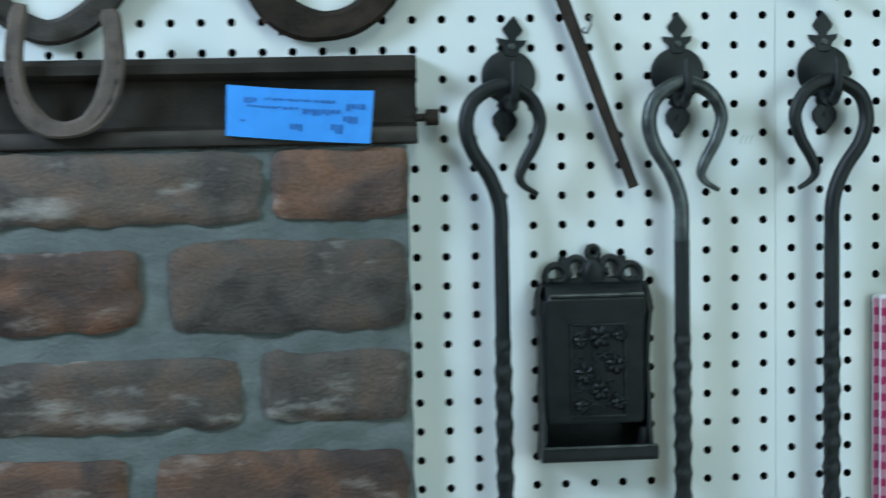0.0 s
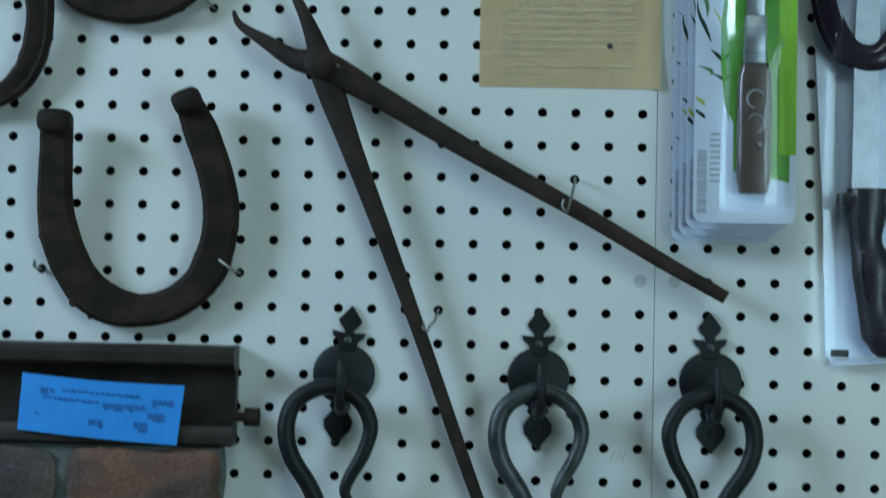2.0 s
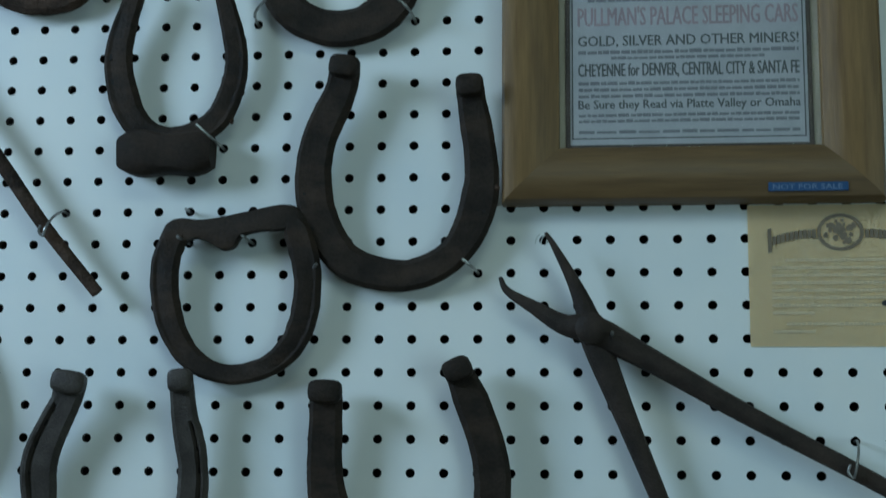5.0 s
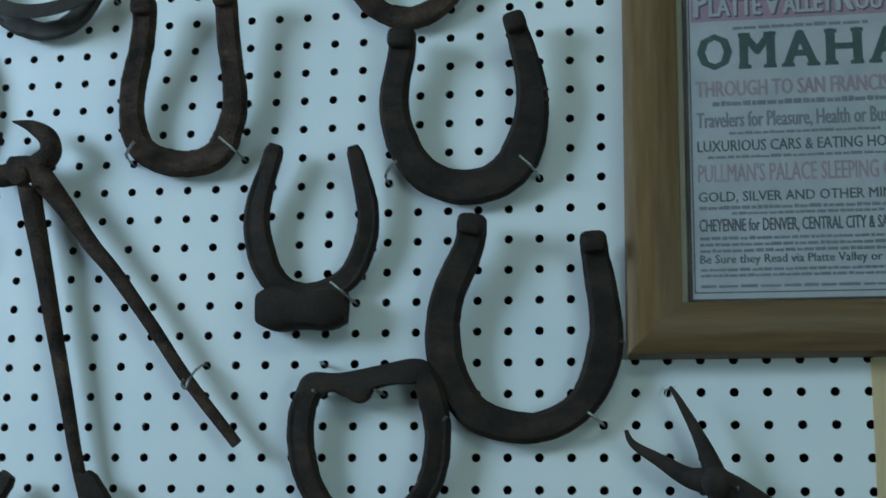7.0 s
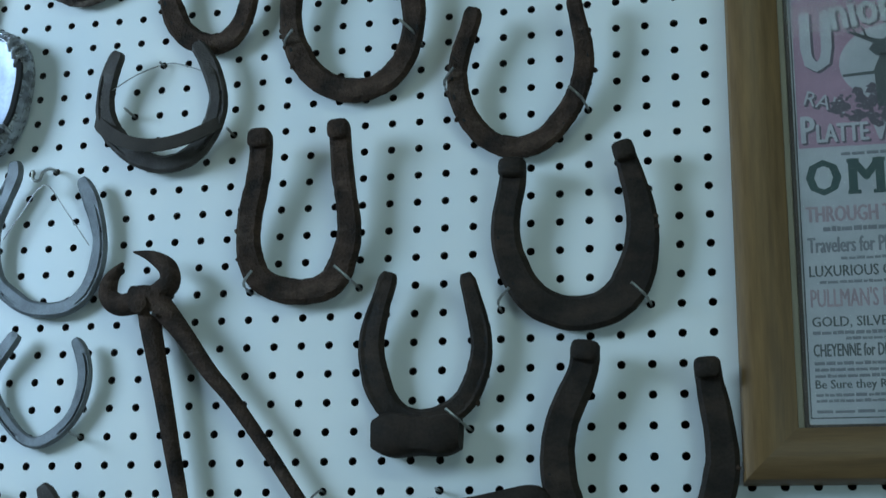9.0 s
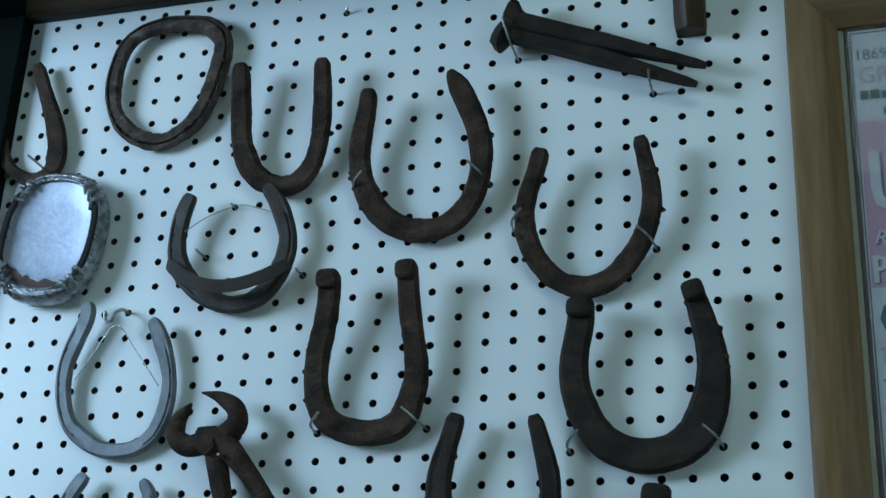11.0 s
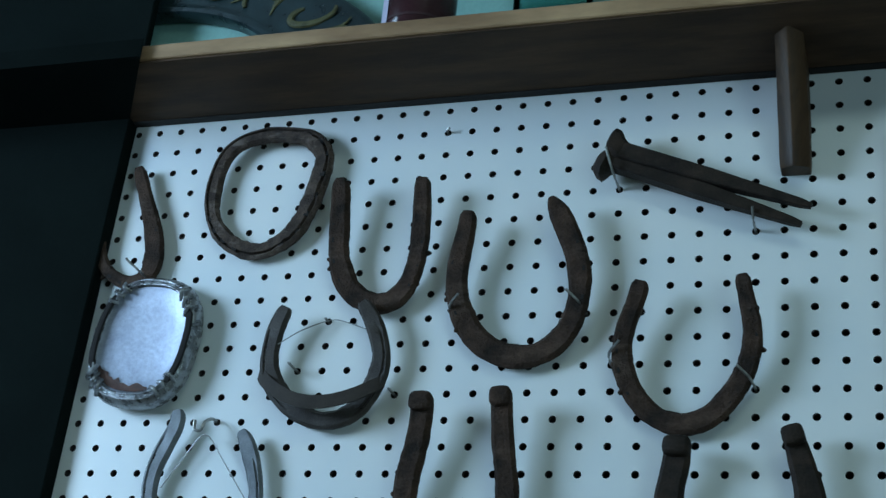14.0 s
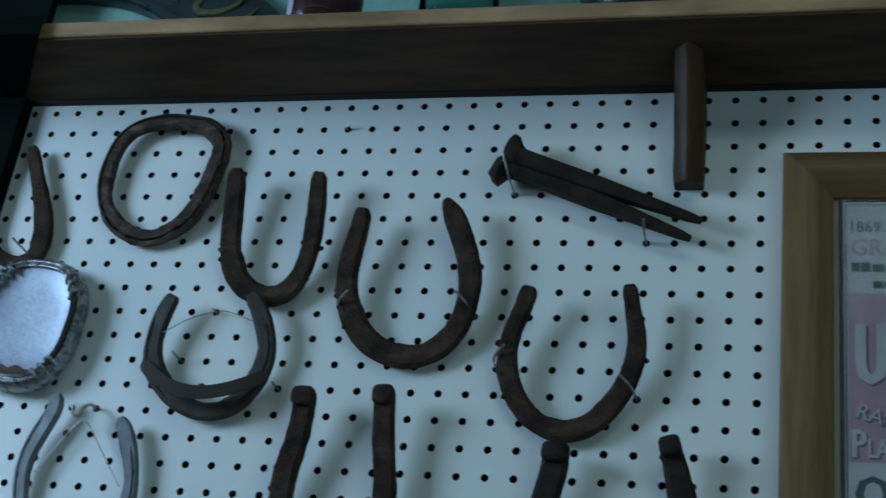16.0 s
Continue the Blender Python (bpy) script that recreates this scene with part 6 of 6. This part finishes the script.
def fillet_knife_packet():
    t = thing("fillet_knife_packet", P(19.5, 4, 0.3), "white card holding a dark fillet knife and black sheath", "packet")
    bm = bmesh.new()
    ring_mesh(bm, [[P(x, y, d) for x, y in ((17.58, -11.4), (22.9, -11.0), (22.6, 3.6), (16.75, 3.6))] for d in (0.25, 0.29)])
    part("card", bm, M_CARDB, t, "white card with a blue sheen", False)
    d = 0.85
    line = smooth_line([(18.48, -6.2, 0.60), (18.48, -6.74, 0.60), (18.45, -7.76, 0.46), (18.66, -8.6, 0.62), (18.69, -9.62, 0.48), (18.94, -10.47, 0.60), (18.92, -10.95, 0.32), (18.9, -11.1, 0.1)], 5)
    knife = part("handle", tube(bmesh.new(), [P(x, y, d) for x, y, w in line], [w for *_, w in line], 12, 0.7), M_SHEATH, t, "black glossy moulded handle")
    part("inlay", tube(bmesh.new(), smooth_line([P(18.35, -7.9, d + 0.24), P(18.4, -8.6, d + 0.30), P(18.55, -9.6, d + 0.26)], 5), [0.05] + [0.16] * 9 + [0.05], 8, 0.4), M_PURPLE, knife, "dark purple inlay")
    part("bolster", box(bmesh.new(), 17.7, 19.35, -6.75, -6.3, d - 0.3, d + 0.3, 0.12), M_SHEATH, t, "black guard")
    bm = bmesh.new()
    ring_mesh(bm, [[P(x, y, z) for x, z in ((18.0 + o, d - 0.05), (18.8 - o * 0.2, d), (18.0 + o, d + 0.05))] for y, o in ((-6.4, 0.0), (-2.0, 0.05), (1.5, 0.2), (3.2, 0.6))])
    part("blade", bm, M_STEEL, t, "long steel blade")
    line = smooth_line([(16.95, 1.6, 0.2), (16.95, 0.2, 0.36), (17.15, -1.1, 0.40), (17.75, -2.15, 0.42), (18.6, -2.3, 0.42), (19.3, -1.5, 0.40), (19.7, -0.2, 0.3), (19.8, 1.2, 0.15)], 5)
    part("guard_loop", tube(bmesh.new(), [P(x + 0.15, y, 0.8) for x, y, w in line], [w for *_, w in line], 12, 0.6), M_PURPLE, t, "dark glossy curved grip")
    line = smooth_line([(20.6, 3.4, 0.55), (20.6, 0.0, 0.6), (20.75, -4.0, 0.62), (21.0, -7.5, 0.6), (21.6, -9.8, 0.45), (22.1, -10.7, 0.2)], 6)
    part("sheath", tube(bmesh.new(), [P(x + 0.3, y, 0.65) for x, y, w in line], [w for *_, w in line], 12, 0.5), M_SHEATH, t, "long black sheath")
    bl = part("blister", ring_mesh(bmesh.new(), [[P(18.45 + x * w, y, 0.3 + z * h) for x, z in ((-1, 0), (-0.95, 0.7), (-0.8, 1), (0.8, 1), (0.95, 0.7), (1, 0))] for y, w, h in ((-11.25, 1.1, 0.1), (-11.1, 1.15, 0.95), (-6.0, 1.1, 1.05), (3.3, 1.0, 0.9), (3.5, 1.0, 0.1))]), M_BLISTER, t, "clear plastic blister")
    bl.visible_shadow = False
    part("corner_print", box(bmesh.new(), 17.72, 18.1, -11.15, -10.9, 0.292, 0.3), M_GREYT, t, smooth=False)


fillet_knife_packet()


def white_packet(k):
    t = thing("card_packet", P(21.5, -11, 0.2), "white packet card with small grey print behind the knife packet", "packet", "white packets")
    dx = -0.28 * k
    d = 0.16 - 0.05 * k
    part("card", rounded_card(bmesh.new(), 20.45 + dx, 23.2 + dx, -13.65 - 0.04 * k, -6.5, d, d + 0.03, 0.15), M_WHITE, t)
    for q in range(4):
        bars(20.65 + dx, 21.8 + dx, -12.6 - 0.2 * q, 0.09, d + 0.032, 60 + q + 7 * k, M_GREYT, t, 4)


for k in range(3):
    white_packet(k)


def tablecloth_packet(k):
    dx, d = -0.17 * k, 1.1 - 0.25 * k
    t = thing("tablecloth_packet", P(19.2 + dx, -18, d), "bagged red gingham picnic tablecloth with a green header card" if k == 0 else "bagged gingham tablecloth stacked behind the front packet", "packet", "tablecloth packets")
    part("header_card", box(bmesh.new(), 17.15 + dx, 21.35 + dx, -27.5, -18.02, d, d + 0.03), M_GREEN, t, "green printed header card", False)
    # folded gingham cloth: woven squares as raised patches on a quilted slab
    slab = part("cloth", box(bmesh.new(), 16.3 + dx, 22.0 + dx, -30, -19.7, d - 0.2, d - 0.02, 0.08), M_CLOTHW, t, "folded white and red gingham cloth")
    red, pink = bmesh.new(), bmesh.new()
    for a in range(22 if k == 0 else 3):
        for b in range(34):
            xa, yb = 16.32 + dx + 0.28 * a, -30 + 0.3 * b
            e = d - 0.016
            if xa > 17.1 + dx and xa < 21.3 + dx:
                continue
            if a % 2 == 0 and b % 2 == 0:
                box(red, xa, xa + 0.27, yb, yb + 0.29, e, e + 0.006)
            elif a % 2 == 0 or b % 2 == 0:
                box(pink, xa, xa + 0.27, yb, yb + 0.29, e, e + 0.006)
    tagged(part("gingham_red", red, M_CLOTHR, t, "", False), "red weave of the gingham", kind="stuff")
    tagged(part("gingham_pink", pink, M_CLOTHP, t, "", False), "pink weave of the gingham", kind="stuff")
    if k:
        return
    e = d + 0.032
    bm = bmesh.new()
    c, s = math.cos(radians(36)), math.sin(radians(36))
    ring_mesh(bm, [[P(16.75 + 0.4 + x * c - y * s, -19.05 + x * s + y * c, z) for x, y in ((-0.1, -0.24), (2.25, -0.24), (1.95, 0.24), (-0.42, 0.24))] for z in (e, e + 0.01)])
    part("ribbon", bm, M_RED, t, "red printed ribbon", False)
    bm = bmesh.new()
    ring_mesh(bm, [[P(17.15 + x * c - y * s, -19.05 + x * s + y * c, z) for x, y in ((0.35, -0.09), (1.75, -0.09), (1.75, 0.09), (0.35, 0.09))] for z in (e + 0.011, e + 0.016)])
    part("ribbon_mark", bm, M_WHITE, t, "white unlettered bar", False)
    part("slot", box(bmesh.new(), 18.65, 19.9, -18.62, -18.44, e, e + 0.006), M_PRINT, t, smooth=False)
    lettering("Picnic", 18.75, -19.75, 0.26, 0.98, e, M_WHITE, t, bold=0.025)
    lettering("Tablecloth", 17.5, -20.45, 0.48, 3.5, e, M_YELLOW, t, bold=0.04)
    for q in range(3):
        bars(17.55 + 1.25 * q, 18.6 + 1.25 * q, -21.1, 0.09, e, 80 + q, M_LIMEG, t, 3)
    part("photo", box(bmesh.new(), 17.7, 21.3, -22.85, -21.8, e, e + 0.006), M_CLOTHW, t, "printed picture of the cloth", False)
    for q in range(7):
        part("photo_stripe", box(bmesh.new(), 17.9 + 0.5 * q, 18.15 + 0.5 * q, -22.83, -21.82, e + 0.007, e + 0.009), M_CLOTHP, t, smooth=False)
        for r in range(3):
            part("photo_check", box(bmesh.new(), 17.9 + 0.5 * q, 18.15 + 0.5 * q, -22.78 + 0.34 * r, -22.58 + 0.34 * r, e + 0.010, e + 0.012), M_CLOTHR, t, smooth=False)
    for nm, m, pts in (("pink_print", M_CLOTHP, ((17.2, -24.42), (18.62, -23.76), (21.3, -23.3), (21.3, -25.3), (18.2, -25.2))), ("dark_print", M_BROWNH, ((17.2, -24.46), (18.1, -25.24), (21.3, -25.34), (21.3, -27.4), (17.2, -27.4)))):
        part(nm, ring_mesh(bmesh.new(), [[P(x, y, z) for x, y in pts] for z in (e, e + 0.005)]), m, t, smooth=False)
    for (z0, z1) in ((-19.45, -19.52), (-20.72, -20.8)):
        part("plastic_fold", tube(bmesh.new(), smooth_line([P(17.2, z0 - 0.15, e + 0.05), P(17.9, z0 + 0.1, e + 0.06), P(19.3, z1, e + 0.05), P(21.3, z1 + 0.02, e + 0.05)], 5), 0.03, 6), M_BLISTER, t, "shiny fold of the plastic bag")


for k in range(4):
    tablecloth_packet(k)


def label_hook():
    t = thing("display_hook", P(20, -17, 0), "steel display hook with a white price label holder", "hook")
    part("prong", tube(bmesh.new(), smooth_line([P(18.6, -18.35, 0.1), P(18.55, -18.0, 0.6), P(18.6, -17.75, 1.2), P(18.85, -17.6, 1.4), P(19.2, -17.45, 1.6)], 5), 0.09, 8), M_PEG, t)
    part("prong", tube(bmesh.new(), [P(20, -17, -0.1), P(19.9, -17.1, 0.6), P(19.75, -17.2, 1.65)], 0.07, 8), M_PEG, t)
    part("holder", box(bmesh.new(), 18.95, 20.65, -17.62, -16.78, 1.62, 1.68, 0.03), M_HOLDER, t, "grey plastic label holder")
    part("label", box(bmesh.new(), 19.2, 20.28, -17.5, -16.88, 1.682, 1.69), M_WHITE, t, "white paper price label", False)


M_PLUG = mat("pale_plug_plastic", (0.60, 0.64, 0.63), 0.5, 0, 0.15, 150, 500, 0.1, (0.45, 0.48, 0.47))
M_HOLDER = mat("grey_clear_plastic", (0.42, 0.42, 0.39), 0.3, 0, 0.05, 40, 300, 0)
label_hook()

# blind plugs and smudges on the board
for i, j in ((12, -9), (13.02, -9)):
    t = thing("hole_plug", P(i, j, 0), "pale grey round plug in a board hole", "plug", "hole plugs")
    part("disc", tube(bmesh.new(), [P(i, j, -0.05), P(i, j, 0.003), P(i, j, 0.008)], [0.19, 0.19, 0.15], 16), M_PLUG, t)


for i, j in ((11.45, -14.25), (0.98, 0.02)):
    t = thing("pencil_mark", P(i, j, 0), "small faint grey pencil scribble on the white board", "mark")
    for q in range(3):
        part("stroke", tube(bmesh.new(), smooth_line([P(i - 0.25 + 0.17 * q, j - 0.14, 0.004), P(i - 0.2 + 0.17 * q, j + 0.05, 0.004), P(i - 0.1 + 0.17 * q, j + 0.17, 0.004)], 4), 0.018, 5, 0.2), M_PLUG, t, smooth=False)


# ---- bricks of the sample panel ----
panel = thing("brick_panel", P(-8, -30, 0), "sample panel of old red bricks in grey mortar", "brick panel")
bm = bmesh.new()
nx, ny = 70, 64
grid = []
for a in range(nx + 1):
    col = []
    for b in range(ny + 1):
        x, y = -17.0 + 16.72 * a / nx, -30.6 + 16.42 * b / ny
        edge = 0.10 * noise.noise(Vector((y * 0.9, 3.0, 1.0))) if a == nx else 0
        col.append(bm.verts.new(P(x + edge, y, 0.74 + 0.10 * noise.noise(Vector((x * 0.9, y * 1.3, 0))) + 0.03 * noise.noise(Vector((x * 5, y * 5, 7))))))
    grid.append(col)
for a in range(nx):
    for b in range(ny):
        bm.faces.new((grid[a][b], grid[a + 1][b], grid[a + 1][b + 1], grid[a][b + 1]))
border = [grid[a][0] for a in range(nx)] + [grid[nx][b] for b in range(ny)] + [grid[a][ny] for a in range(nx, 0, -1)] + [grid[0][b] for b in range(ny, 0, -1)]
back = [bm.verts.new((v.co.x, -0.02 * S, v.co.z)) for v in border]
for k in range(len(border)):
    q = (k + 1) % len(border)
    bm.faces.new((border[k], back[k], back[q], border[q]))
part("mortar", bm, M_MORTAR, panel, "rough grey mortar joints")


def brick(i0, i1, j0, j1, seed, material):
    """A worn brick: rounded ends, uneven face."""
    bm = bmesh.new()
    nx, ny = 30, 10
    g = []
    for a in range(nx + 1):
        col = []
        for b in range(ny + 1):
            u, v = 2 * a / nx - 1, 2 * b / ny - 1
            rx = 1 - 0.03 * abs(v) ** 5
            x = (i0 + i1) / 2 + (i1 - i0) / 2 * u * rx
            y = (j0 + j1) / 2 + (j1 - j0) / 2 * v * (1 - 0.13 * abs(u) ** 12)
            rim = max(abs(u) ** 16, abs(v) ** 8)
            x += 0.16 * noise.noise(Vector((seed, y * 1.6, u))) * (1 if abs(u) == 1 else 0.5)
            y += (0.16 * noise.noise(Vector((x * 0.8, seed * 3.1, v))) + 0.07 * noise.noise(Vector((x * 3.1, seed * 1.7, v)))) * abs(v) ** 2
            d = 1.0 - 0.16 * rim + 0.09 * noise.noise(Vector((x * 0.9, y * 1.6, seed))) + 0.06 * noise.noise(Vector((x * 3, y * 4, seed)))
            col.append(bm.verts.new(P(x, y, d)))
        g.append(col)
    for a in range(nx):
        for b in range(ny):
            bm.faces.new((g[a][b], g[a + 1][b], g[a + 1][b + 1], g[a][b + 1]))
    border = [g[a][0] for a in range(nx)] + [g[nx][b] for b in range(ny)] + [g[a][ny] for a in range(nx, 0, -1)] + [g[0][b] for b in range(ny, 0, -1)]
    back = [bm.verts.new((v.co.x, -0.55 * S, v.co.z)) for v in border]
    for k in range(len(border)):
        q = (k + 1) % len(border)
        bm.faces.new((border[k], back[k], back[q], border[q]))
    return part("brick", bm, material, panel)


brick(-17, -13.6 + 8.45, -16.62, -14.25, 1, M_BRICKG)
brick(-4.78, -0.28, -16.55, -14.25, 2, M_BRICK)
brick(-17, -9.2, -20.15, -17.45, 3, M_BRICK)
brick(-8.25, -0.4, -20.25, -17.25, 4, M_BRICKG)
brick(-17, -6.0, -23.45, -21.1, 5, M_BRICKG)
brick(-5.3, -0.42, -23.3, -20.95, 6, M_BRICKG)
brick(-17, -9.85, -27.2, -24.4, 7, M_BRICK)
brick(-8.9, -0.5, -27.2, -24.3, 8, M_BRICK)
brick(-17, -5.4, -30.4, -27.9, 9, M_BRICKG)
brick(-4.7, -0.4, -30.4, -27.9, 10, M_BRICK)
